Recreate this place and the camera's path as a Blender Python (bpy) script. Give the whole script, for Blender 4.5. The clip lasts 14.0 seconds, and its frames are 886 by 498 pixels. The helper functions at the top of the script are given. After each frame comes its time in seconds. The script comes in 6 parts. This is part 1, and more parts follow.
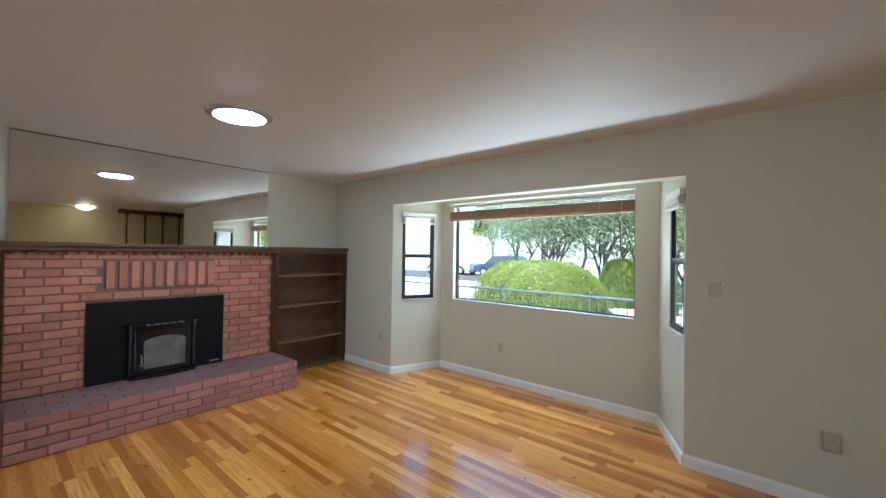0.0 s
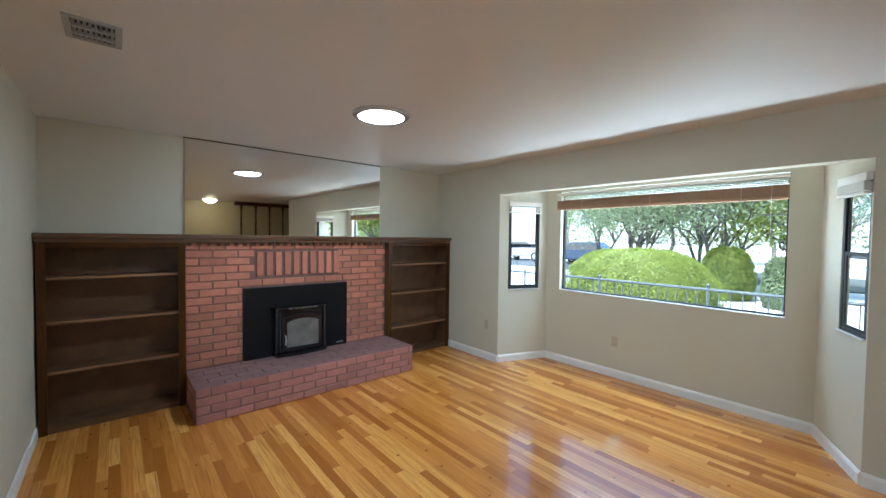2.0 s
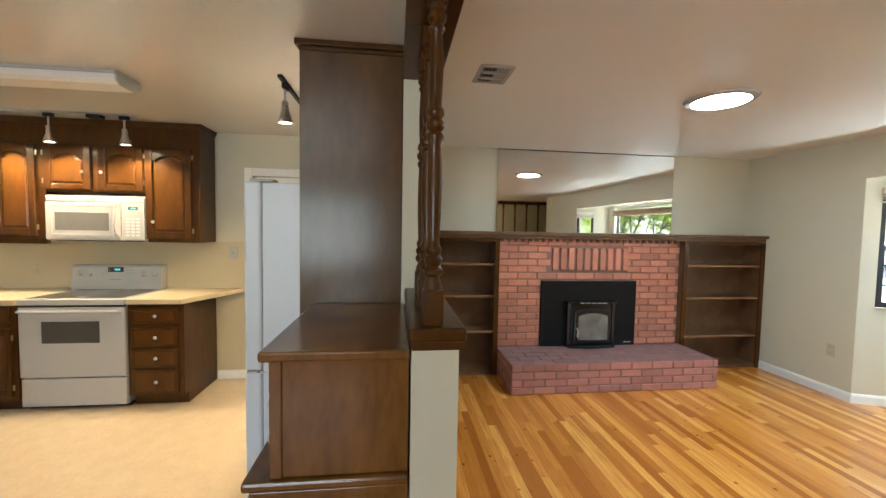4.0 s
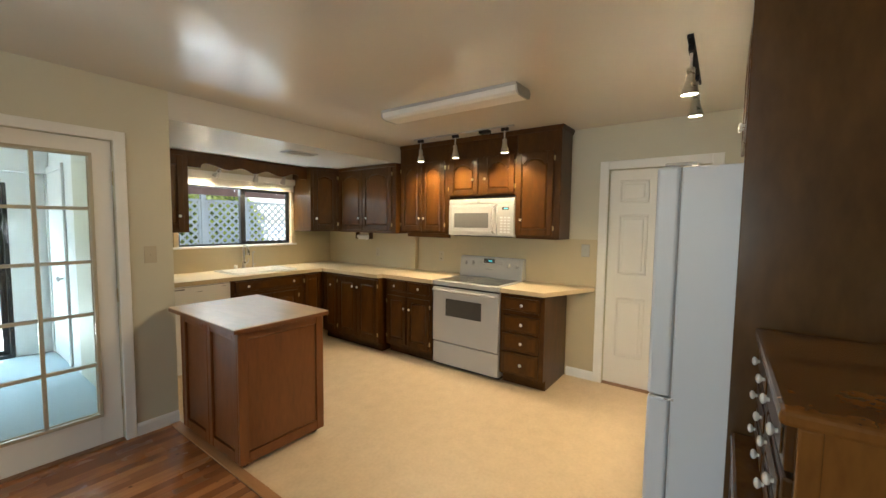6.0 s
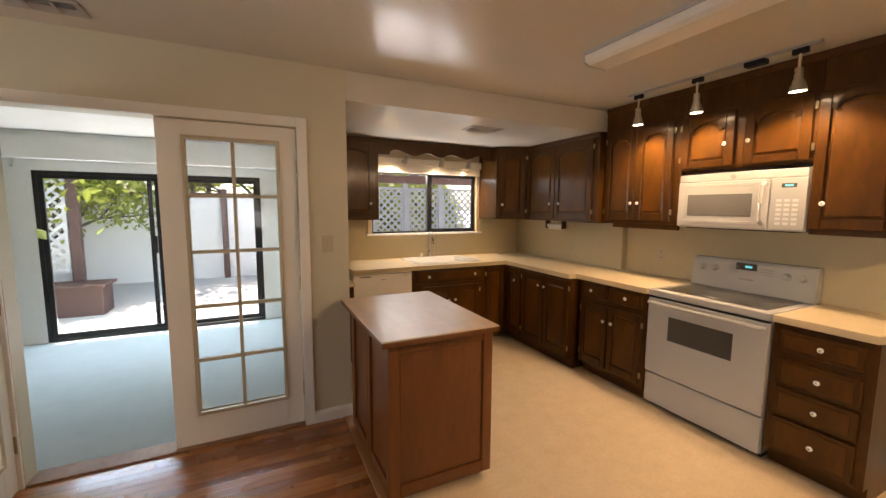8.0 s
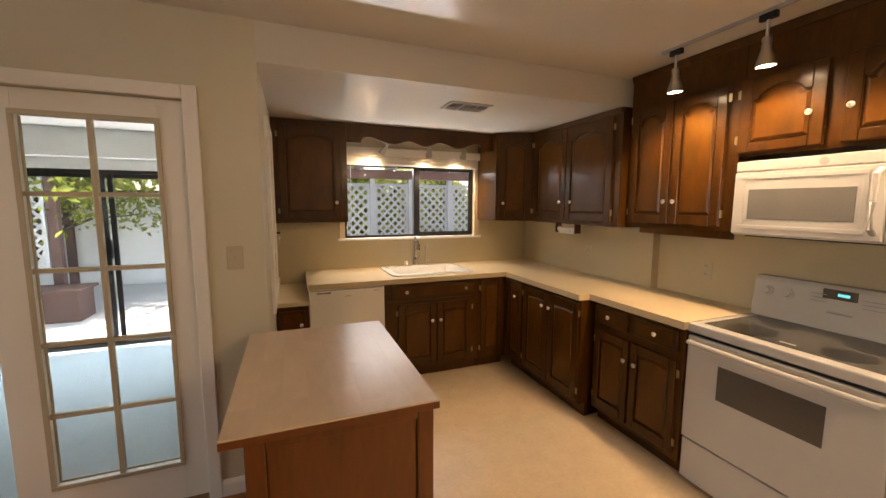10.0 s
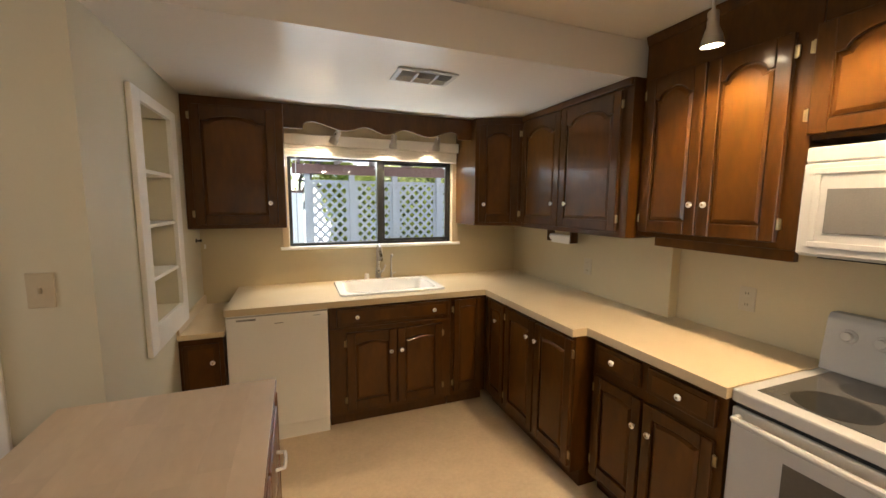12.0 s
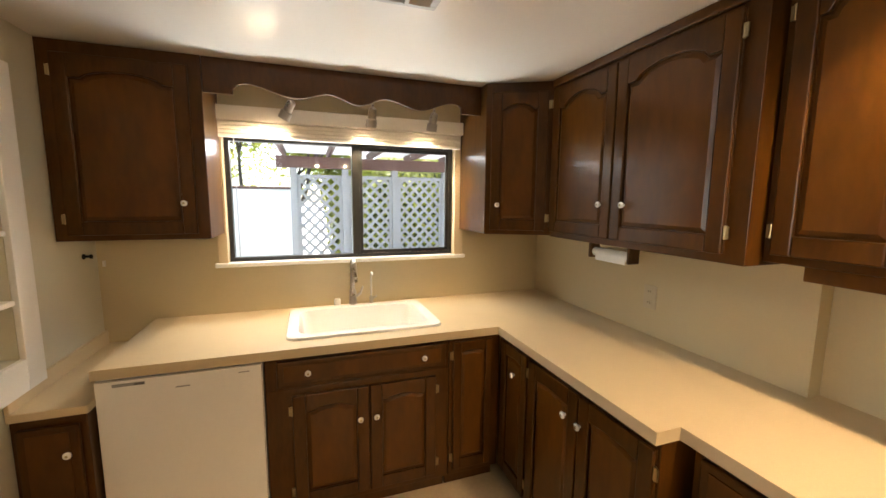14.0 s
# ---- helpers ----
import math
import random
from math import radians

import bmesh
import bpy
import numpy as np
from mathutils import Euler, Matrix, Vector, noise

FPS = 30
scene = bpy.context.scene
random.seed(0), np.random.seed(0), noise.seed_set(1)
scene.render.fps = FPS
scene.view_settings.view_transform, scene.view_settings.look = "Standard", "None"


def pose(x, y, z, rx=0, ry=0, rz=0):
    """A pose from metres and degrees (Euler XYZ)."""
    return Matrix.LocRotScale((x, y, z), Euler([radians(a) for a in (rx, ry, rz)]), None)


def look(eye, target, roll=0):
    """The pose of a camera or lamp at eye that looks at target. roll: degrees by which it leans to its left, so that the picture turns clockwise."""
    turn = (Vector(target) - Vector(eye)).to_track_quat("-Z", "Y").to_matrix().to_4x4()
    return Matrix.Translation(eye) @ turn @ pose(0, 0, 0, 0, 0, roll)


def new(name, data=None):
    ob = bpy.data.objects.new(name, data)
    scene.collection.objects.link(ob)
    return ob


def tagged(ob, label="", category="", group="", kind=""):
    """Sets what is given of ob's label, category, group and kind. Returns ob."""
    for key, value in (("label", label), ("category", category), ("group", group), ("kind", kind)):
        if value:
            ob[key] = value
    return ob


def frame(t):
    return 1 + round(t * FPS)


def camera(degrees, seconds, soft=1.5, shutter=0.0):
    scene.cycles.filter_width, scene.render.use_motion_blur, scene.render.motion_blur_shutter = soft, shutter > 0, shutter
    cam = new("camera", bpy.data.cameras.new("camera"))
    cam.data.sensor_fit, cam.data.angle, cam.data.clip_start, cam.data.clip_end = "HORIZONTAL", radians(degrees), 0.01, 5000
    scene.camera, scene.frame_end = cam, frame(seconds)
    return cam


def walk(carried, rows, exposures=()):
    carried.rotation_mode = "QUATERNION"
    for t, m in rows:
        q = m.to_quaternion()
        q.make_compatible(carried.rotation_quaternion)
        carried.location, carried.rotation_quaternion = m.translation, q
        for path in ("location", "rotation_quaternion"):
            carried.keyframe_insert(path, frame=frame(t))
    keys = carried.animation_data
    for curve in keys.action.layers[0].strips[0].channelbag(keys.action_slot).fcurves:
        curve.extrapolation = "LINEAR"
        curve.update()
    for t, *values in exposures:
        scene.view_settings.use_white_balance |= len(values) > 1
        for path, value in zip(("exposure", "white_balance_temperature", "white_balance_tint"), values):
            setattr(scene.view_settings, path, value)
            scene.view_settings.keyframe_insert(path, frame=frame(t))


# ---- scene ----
cam = camera(97.7, 14.0)
PATH = [
    (0, (-0.45, -0.876, 1.429), (-1.736, 0.656, 1.449), 0.9),
    (0.5, (-0.484, -0.964, 1.449), (-1.778, 0.561, 1.462), 0.9),
    (1, (-0.586, -1.059, 1.445), (-1.931, 0.421, 1.423), 0.8),
    (1.5, (-0.702, -1.129, 1.458), (-2.129, 0.272, 1.418), 0.8),
    (2, (-0.769, -1.224, 1.476), (-2.296, 0.066, 1.415), 0.8),
    (4.5, (-0.991, -1.955, 1.487), (-2.983, -2.082, 1.371), 1.0),
    (5, (-1.092, -2.074, 1.495), (-3.026, -2.569, 1.365), 0.8),
    (5.5, (-1.113, -2.171, 1.475), (-2.921, -3.014, 1.345), 0.6),
    (6, (-1.099, -2.307, 1.464), (-2.713, -3.48, 1.329), 0.7),
    (6.5, (-1.115, -2.456, 1.466), (-2.479, -3.912, 1.327), 0.6),
    (7, (-1.202, -2.576, 1.448), (-2.369, -4.192, 1.278), 0.7),
    (7.5, (-1.412, -2.692, 1.457), (-2.396, -4.422, 1.255), 0.5),
    (10, (-2.308, -3.342, 1.487), (-3.036, -5.191, 1.258), 0.2),
    (10.5, (-2.447, -3.425, 1.488), (-3.158, -5.28, 1.257), 0.3),
    (11, (-2.542, -3.585, 1.506), (-3.263, -5.435, 1.27), 0.4),
    (11.5, (-2.677, -3.716, 1.509), (-3.386, -5.571, 1.272), 0.5),
    (12, (-2.816, -3.862, 1.513), (-3.526, -5.717, 1.274), 0.4),
    (12.5, (-2.958, -4.01, 1.502), (-3.66, -5.868, 1.267), 0.4),
    (13, (-3.036, -4.196, 1.509), (-3.731, -6.056, 1.266), 0.5),
    (13.5, (-3.142, -4.41, 1.525), (-3.81, -6.278, 1.27), 0.4),
    (14, (-3.198, -4.628, 1.525), (-3.849, -6.502, 1.273), 0.5),
]
walk(cam, [(t, look(eye, target, roll)) for t, eye, target, roll in PATH], [
    (0, 1.8, 5080, -1), (2, 1.93, 5060, -2), (4.5, 2.45, 5950, -1), (5.2, 2.42, 6000, -2), (6.2, 1.9, 6150, 0), (6.8, 1.76, 6650, 11),
    (7.5, 1.76, 7200, 16), (10, 1.72, 7300, 16), (11.2, 1.85, 6700, 14), (12.3, 1.95, 6350, 7), (13, 2.1, 6900, 10), (14, 2.12, 6900, 9)])

# ---------- world and sun ----------
world = bpy.data.worlds.new("sky")
scene.world = world
world.use_nodes = True
SUN_EL, SUN_AZ = radians(70), radians(188)
wn = world.node_tree.nodes
sky = wn.new("ShaderNodeTexSky")
sky.sky_type, sky.sun_disc, sky.sun_elevation, sky.sun_rotation = "NISHITA", False, SUN_EL, SUN_AZ
wn["Background"].inputs["Strength"].default_value = 0.15
world.node_tree.links.new(sky.outputs[0], wn["Background"].inputs["Color"])
sun = new("sun", bpy.data.lights.new("sun", "SUN"))
sun.data.energy, sun.data.angle, sun.data.color = 5.0, radians(0.5), (1.0, 0.96, 0.90)
sun_dir = Vector((math.sin(SUN_AZ) * math.cos(SUN_EL), math.cos(SUN_AZ) * math.cos(SUN_EL), math.sin(SUN_EL)))
sun.matrix_world = look(sun_dir * 40, (0, 0, 0))


TRACK_W, SINK_W = 13.5, 5.2


def daylight(name, eye, target, w, h, watts, col=(0.86, 0.93, 1.0)):
    lamp = new(name, bpy.data.lights.new(name, "AREA"))
    lamp.data.shape, lamp.data.size, lamp.data.size_y, lamp.data.energy, lamp.data.color = "RECTANGLE", w, h, watts, col
    lamp.matrix_world = look(eye, target)


# daylight at the openings: sky from above the heads, sunlit paving from below the sill
daylight("bay_sky", (-2.38, 3.30, 2.25), (-2.4, 0.6, 0.3), 2.2, 0.4, 17)
daylight("bay_paving", (-2.38, 3.25, 0.45), (-2.2, 1.2, 2.4), 2.2, 0.45, 34, (1.0, 0.97, 0.92))
daylight("slider_sky", (-0.62, -8.70, 2.05), (-0.7, -6.2, 0.0), 2.2, 0.35, 46, (0.58, 0.80, 1.0))
daylight("slider_paving", (-0.62, -8.62, 0.02), (-0.8, -6.0, 2.2), 2.1, 0.3, 16, (0.9, 0.96, 1.0))
daylight("sink_window", (-3.44, -7.42, 0.92), (-3.44, -5.9, 2.15), 1.25, 0.3, 12, (0.90, 0.95, 1.0))
daylight("sink_sky", (-3.44, -7.30, 1.95), (-2.8, -5.4, 1.0), 1.25, 0.3, 6.5, (0.86, 0.93, 1.0))
daylight("dining_window", (2.58, -3.4, 1.4), (0, -3.2, 1.2), 2.2, 1.2, 12, (1.0, 0.97, 0.93))

# ---------- materials ----------
def tree(name):
    m = bpy.data.materials.new(name)
    m.use_nodes = True
    n = m.node_tree.nodes
    return m, n, m.node_tree.links, n["Principled BSDF"]


def surface(name, col, col2=None, rough=0.5, scale=8.0, fine=120.0, bump=0.1, metal=0.0, stretch=(1, 1, 1), mix=0.5, rough_var=0.1, vary=0.0, coat=0.0, dist=0.002, spec=0.5):
    """Two-scale noise over a base colour, with fine relief. vary: how far single pieces differ in brightness."""
    m, n, l, p = tree(name)
    co = n.new("ShaderNodeTexCoord")
    mp = n.new("ShaderNodeMapping")
    mp.inputs["Scale"].default_value = stretch
    l.new(co.outputs["Object"], mp.inputs["Vector"])
    vec = mp.outputs[0]
    if vary:
        ob = n.new("ShaderNodeObjectInfo")
        geo = n.new("ShaderNodeNewGeometry")
        add = n.new("ShaderNodeMath")
        l.new(ob.outputs["Random"], add.inputs[0])
        l.new(geo.outputs["Random Per Island"], add.inputs[1])
        fr = n.new("ShaderNodeMath")
        fr.operation = "FRACT"
        l.new(add.outputs[0], fr.inputs[0])
        off = n.new("ShaderNodeVectorMath")
        off.operation = "MULTIPLY_ADD"
        comb = n.new("ShaderNodeCombineXYZ")
        for k in range(3):
            l.new(fr.outputs[0], comb.inputs[k])
        off.inputs[1].default_value = (37, 53, 71)
        l.new(comb.outputs[0], off.inputs[0])
        l.new(vec, off.inputs[2])
        vec = off.outputs[0]
    a = n.new("ShaderNodeTexNoise")
    a.inputs["Scale"].default_value, a.inputs["Detail"].default_value = scale, 4
    b = n.new("ShaderNodeTexNoise")
    b.inputs["Scale"].default_value, b.inputs["Detail"].default_value = fine, 3
    l.new(vec, a.inputs["Vector"])
    l.new(vec, b.inputs["Vector"])
    mx = n.new("ShaderNodeMix")
    mx.data_type = "RGBA"
    mx.inputs["A"].default_value = (*col, 1)
    mx.inputs["B"].default_value = (*(col2 or [c * 0.8 for c in col]), 1)
    rmp = n.new("ShaderNodeMapRange")
    rmp.inputs["From Min"].default_value, rmp.inputs["From Max"].default_value = 0.27, 0.73
    sm = n.new("ShaderNodeMix")
    sm.data_type = "FLOAT"
    sm.inputs["Factor"].default_value = 1 - mix
    l.new(b.outputs["Fac"], sm.inputs["A"])
    l.new(a.outputs["Fac"], sm.inputs["B"])
    l.new(sm.outputs["Result"], rmp.inputs["Value"])
    l.new(rmp.outputs[0], mx.inputs["Factor"])
    out = mx.outputs["Result"]
    if vary:
        hs = n.new("ShaderNodeHueSaturation")
        vr = n.new("ShaderNodeMapRange")
        vr.inputs["To Min"].default_value, vr.inputs["To Max"].default_value = 1 - vary, 1 + vary
        l.new(fr.outputs[0], vr.inputs["Value"])
        l.new(vr.outputs[0], hs.inputs["Value"])
        l.new(out, hs.inputs["Color"])
        out = hs.outputs["Color"]
    l.new(out, p.inputs["Base Color"])
    rr = n.new("ShaderNodeMapRange")
    rr.inputs["To Min"].default_value, rr.inputs["To Max"].default_value = max(0.02, rough - rough_var), min(1, rough + rough_var)
    l.new(a.outputs["Fac"], rr.inputs["Value"])
    l.new(rr.outputs[0], p.inputs["Roughness"])
    p.inputs["Metallic"].default_value = metal
    p.inputs["Specular IOR Level"].default_value = spec
    p.inputs["Coat Weight"].default_value = coat
    p.inputs["Coat Roughness"].default_value = 0.12
    if bump:
        bu = n.new("ShaderNodeBump")
        bu.inputs["Strength"].default_value, bu.inputs["Distance"].default_value = bump, dist
        l.new(sm.outputs["Result"], bu.inputs["Height"])
        l.new(bu.outputs[0], p.inputs["Normal"])
    return m


def glass_mat(name, tint=(1, 1, 1), gloss=1.0):
    m, n, l, p = tree(name)
    n.remove(p)
    tr, gl, mx, fr, pw, sc = (n.new("ShaderNode" + k) for k in ("BsdfTransparent", "BsdfGlossy", "MixShader", "LayerWeight", "Math", "Math"))
    tr.inputs["Color"].default_value = (*tint, 1)
    gl.inputs["Roughness"].default_value = 0.01
    l.new(fr.outputs["Facing"], pw.inputs[0])
    pw.operation, pw.inputs[1].default_value = "POWER", 5.0
    sc.operation, sc.inputs[1].default_value, sc.inputs[2].default_value = "MULTIPLY_ADD", 0.4 * gloss, 0.03 * gloss
    l.new(pw.outputs[0], sc.inputs[0])
    l.new(sc.outputs[0], mx.inputs[0])
    l.new(tr.outputs[0], mx.inputs[1])
    l.new(gl.outputs[0], mx.inputs[2])
    l.new(mx.outputs[0], n["Material Output"].inputs["Surface"])
    return m


def leafy(m, col):
    """Lets part of the light pass through thin leaves."""
    n, l = m.node_tree.nodes, m.node_tree.links
    tr, mx = n.new("ShaderNodeBsdfTranslucent"), n.new("ShaderNodeMixShader")
    tr.inputs["Color"].default_value = (*col, 1)
    mx.inputs[0].default_value = 0.4
    l.new(n["Principled BSDF"].outputs[0], mx.inputs[1])
    l.new(tr.outputs[0], mx.inputs[2])
    l.new(mx.outputs[0], n["Material Output"].inputs["Surface"])
    return m


def glow(name, col, strength):
    m, n, l, p = tree(name)
    p.inputs["Base Color"].default_value = (*col, 1)
    p.inputs["Emission Color"].default_value = (*col, 1)
    p.inputs["Emission Strength"].default_value = strength
    return m


WALL = surface("wall_paint", (0.585, 0.553, 0.435), (0.555, 0.523, 0.41), 0.55, 3, 160, 0.12, mix=0.4)
KWALL = surface("kitchen_paint", (0.52, 0.445, 0.285), (0.485, 0.41, 0.26), 0.5, 3, 160, 0.1, mix=0.4)
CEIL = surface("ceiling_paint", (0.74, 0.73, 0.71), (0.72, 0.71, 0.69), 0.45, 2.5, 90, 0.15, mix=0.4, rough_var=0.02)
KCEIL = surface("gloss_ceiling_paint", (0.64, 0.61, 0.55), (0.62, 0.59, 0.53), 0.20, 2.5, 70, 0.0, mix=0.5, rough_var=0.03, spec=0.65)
TRIM = surface("white_trim_paint", (0.82, 0.81, 0.78), (0.76, 0.75, 0.72), 0.4, 5, 150, 0.05)
BRICK = surface("red_brick", (0.52, 0.215, 0.135), (0.36, 0.14, 0.092), 0.8, 14, 160, 0.6, vary=0.22)
HBRICK = surface("hearth_brick", (0.44, 0.185, 0.135), (0.30, 0.135, 0.115), 0.75, 12, 150, 0.6, vary=0.2)
MORTAR = surface("mortar", (0.25, 0.145, 0.115), (0.17, 0.10, 0.08), 0.95, 20, 200, 0.6)
SLAB = surface("hearth_top_brick", (0.25, 0.13, 0.115), (0.17, 0.10, 0.095), 0.7, 9, 120, 0.5, vary=0.06)
DWOOD = surface("walnut_stained_wood", (0.086, 0.033, 0.0048), (0.036, 0.0134, 0.0024), 0.30, 4, 22, 0.0, stretch=(3, 3, 0.8), mix=0.4, coat=0.16, spec=0.18, rough_var=0.03)
# same stain as DWOOD; the glow of the track lamps is in this colour
PANELW = surface("lamplit_walnut_panel", (0.118, 0.045, 0.0058), (0.052, 0.0190, 0.0030), 0.32, 3, 14, 0.0, stretch=(2.5, 2.5, 0.9), mix=0.3, coat=0.18, spec=0.18, rough_var=0.03)
SHELFW = surface("dark_shelf_plywood", (0.165, 0.082, 0.036), (0.075, 0.036, 0.017), 0.45, 4, 40, 0.15, stretch=(3, 2, 2), mix=0.4)
EDGEW = surface("worn_shelf_edge", (0.34, 0.18, 0.085), (0.15, 0.07, 0.033), 0.5, 8, 60, 0.15, stretch=(1, 0.6, 6), mix=0.5)
HUTCHW = surface("hutch_walnut_veneer", (0.225, 0.100, 0.023), (0.095, 0.040, 0.010), 0.22, 4, 18, 0.0, stretch=(2.5, 2.5, 0.8), mix=0.3, coat=0.25, spec=0.3, rough_var=0.05)
ENDW = surface("end_panel_veneer", (0.120, 0.060, 0.020), (0.058, 0.028, 0.010), 0.24, 2.5, 14, 0.0, stretch=(2.5, 2.5, 0.9), mix=0.25, coat=0.12, spec=0.3, rough_var=0.05)
ISLW = surface("reddish_island_wood", (0.20, 0.068, 0.017), (0.105, 0.033, 0.009), 0.3, 3, 20, 0.0, stretch=(3, 3, 0.6), mix=0.35, coat=0.12, spec=0.4, rough_var=0.05)
ISLTOP = surface("worn_block_laminate", (0.73, 0.57, 0.41), (0.62, 0.465, 0.32), 0.30, 7, 40, 0.0, stretch=(1, 0.4, 1), mix=0.4, rough_var=0.05, vary=0.05)
COUNTER = surface("cream_laminate", (0.59, 0.48, 0.31), (0.54, 0.43, 0.275), 0.34, 4, 260, 0.02)
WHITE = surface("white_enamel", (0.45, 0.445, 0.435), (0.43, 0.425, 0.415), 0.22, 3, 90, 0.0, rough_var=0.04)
FRIDGEW = surface("pebbled_fridge_enamel", (0.74, 0.77, 0.82), (0.71, 0.74, 0.79), 0.4, 3, 240, 0.25, rough_var=0.04)
DOORW = surface("white_door_paint", (0.80, 0.78, 0.73), (0.77, 0.75, 0.70), 0.35, 4, 120, 0.04)
VINYL = surface("cream_sheet_vinyl", (0.71, 0.56, 0.375), (0.58, 0.445, 0.285), 0.36, 9, 45, 0.06, mix=0.5)


def oak(name, pale, mid, deep, rough, coat):
    """Strip flooring: each strip takes its own tone between three, with long grain, dark streaks and small knots."""
    m, n, l, p = tree(name)
    co = n.new("ShaderNodeTexCoord")
    ob, geo = n.new("ShaderNodeObjectInfo"), n.new("ShaderNodeNewGeometry")
    add, fr = n.new("ShaderNodeMath"), n.new("ShaderNodeMath")
    fr.operation = "FRACT"
    l.new(ob.outputs["Random"], add.inputs[0])
    l.new(geo.outputs["Random Per Island"], add.inputs[1])
    l.new(add.outputs[0], fr.inputs[0])
    comb, off = n.new("ShaderNodeCombineXYZ"), n.new("ShaderNodeVectorMath")
    off.operation, off.inputs[1].default_value = "MULTIPLY_ADD", (41, 59, 73)
    for k in range(3):
        l.new(fr.outputs[0], comb.inputs[k])
    l.new(comb.outputs[0], off.inputs[0])
    l.new(co.outputs["Object"], off.inputs[2])

    def noise(stretch, scale, detail):
        mp, t = n.new("ShaderNodeMapping"), n.new("ShaderNodeTexNoise")
        mp.inputs["Scale"].default_value = stretch
        t.inputs["Scale"].default_value, t.inputs["Detail"].default_value = scale, detail
        l.new(off.outputs[0], mp.inputs["Vector"])
        l.new(mp.outputs[0], t.inputs["Vector"])
        return t.outputs["Fac"]

    def ranged(value, lo, hi, to0, to1):
        r = n.new("ShaderNodeMapRange")
        for key, v in (("From Min", lo), ("From Max", hi), ("To Min", to0), ("To Max", to1)):
            r.inputs[key].default_value = v
        l.new(value, r.inputs["Value"])
        return r.outputs[0]

    def blend(fac, a, b):
        x = n.new("ShaderNodeMix")
        x.data_type = "RGBA"
        l.new(fac, x.inputs["Factor"])
        for key, v in (("A", a), ("B", b)):
            if isinstance(v, tuple):
                x.inputs[key].default_value = (*v, 1)
            else:
                l.new(v, x.inputs[key])
        return x.outputs["Result"]
    ramp = n.new("ShaderNodeValToRGB")
    e = ramp.color_ramp.elements
    e[0].position, e[0].color = 0.0, (*deep, 1)
    e[1].position, e[1].color = 1.0, (*pale, 1)
    for pos, c in ((0.30, tuple((a + b) / 2 for a, b in zip(mid, deep))), (0.62, mid)):
        q = e.new(pos)
        q.color = (*c, 1)
    l.new(fr.outputs[0], ramp.inputs[0])
    grain = noise((0.5, 9, 9), 9, 5)
    col = blend(ranged(grain, 0.40, 0.72, 0.0, 0.55), ramp.outputs[0], deep)
    streak = noise((0.22, 7, 7), 4.5, 3)
    dark = tuple(c * 0.35 for c in deep)
    col = blend(ranged(streak, 0.66, 0.76, 0.0, 0.75), col, dark)
    knot = n.new("ShaderNodeTexVoronoi")
    knot.inputs["Scale"].default_value = 8.0
    l.new(off.outputs[0], knot.inputs["Vector"])
    col = blend(ranged(knot.outputs["Distance"], 0.06, 0.10, 0.8, 0.0), col, dark)
    l.new(col, p.inputs["Base Color"])
    l.new(ranged(noise((1, 1, 1), 3, 3), 0.3, 0.7, rough - 0.04, rough + 0.05), p.inputs["Roughness"])
    p.inputs["Coat Weight"].default_value, p.inputs["Coat Roughness"].default_value = coat, 0.09
    bu = n.new("ShaderNodeBump")
    bu.inputs["Strength"].default_value, bu.inputs["Distance"].default_value = 0.05, 0.0015
    l.new(grain, bu.inputs["Height"])
    l.new(bu.outputs[0], p.inputs["Normal"])
    return m


OAK = oak("honey_oak_plank", (0.82, 0.42, 0.098), (0.63, 0.262, 0.046), (0.35, 0.115, 0.017), 0.16, 0.42)
OAKRED = oak("reddish_oak_plank", (0.44, 0.185, 0.062), (0.34, 0.130, 0.042), (0.20, 0.068, 0.022), 0.25, 0.1)
SUBFLOOR = surface("floor_gap", (0.10, 0.045, 0.015), None, 0.8, 10, 80)
CARPET = surface("pale_carpet", (0.42, 0.475, 0.49), (0.34, 0.39, 0.405), 0.95, 5, 400, 0.9, mix=0.6, dist=0.01)
BLACK = surface("black_steel", (0.005, 0.005, 0.006), (0.008, 0.008, 0.009), 0.5, 6, 200, 0.0, spec=0.2)
GLOSSB = surface("black_enamel", (0.008, 0.008, 0.010), (0.012, 0.012, 0.014), 0.12, 6, 200, 0.0, rough_var=0.03)
ALU = surface("dark_bronze_aluminium", (0.016, 0.016, 0.017), (0.025, 0.024, 0.024), 0.4, 8, 120, 0.03, metal=0.3)
NICKEL = surface("brushed_nickel", (0.55, 0.53, 0.50), (0.48, 0.46, 0.43), 0.3, 20, 300, 0.03, metal=1.0)
BRASS = surface("antique_brass", (0.45, 0.36, 0.20), (0.35, 0.27, 0.14), 0.35, 20, 200, 0.03, metal=1.0)
PORCE = surface("white_porcelain", (0.82, 0.81, 0.78), (0.79, 0.78, 0.75), 0.12, 5, 80, 0.0, rough_var=0.03)
IVORY = surface("ivory_plastic", (0.50, 0.44, 0.32), (0.46, 0.40, 0.29), 0.4, 8, 100, 0.02)
GREYPL = surface("grey_plastic", (0.30, 0.30, 0.30), None, 0.4, 8, 100, 0.02)
DARKGL = surface("dark_oven_glass", (0.085, 0.08, 0.072), (0.07, 0.066, 0.06), 0.08, 4, 90, 0.0, rough_var=0.02)
MWGLASS = surface("grey_mesh_window", (0.17, 0.165, 0.155), (0.14, 0.135, 0.13), 0.1, 4, 200, 0.0, rough_var=0.02)
COOKTOP = surface("grey_ceramic_cooktop", (0.075, 0.072, 0.068), (0.06, 0.058, 0.055), 0.12, 5, 120, 0.0, rough_var=0.03)
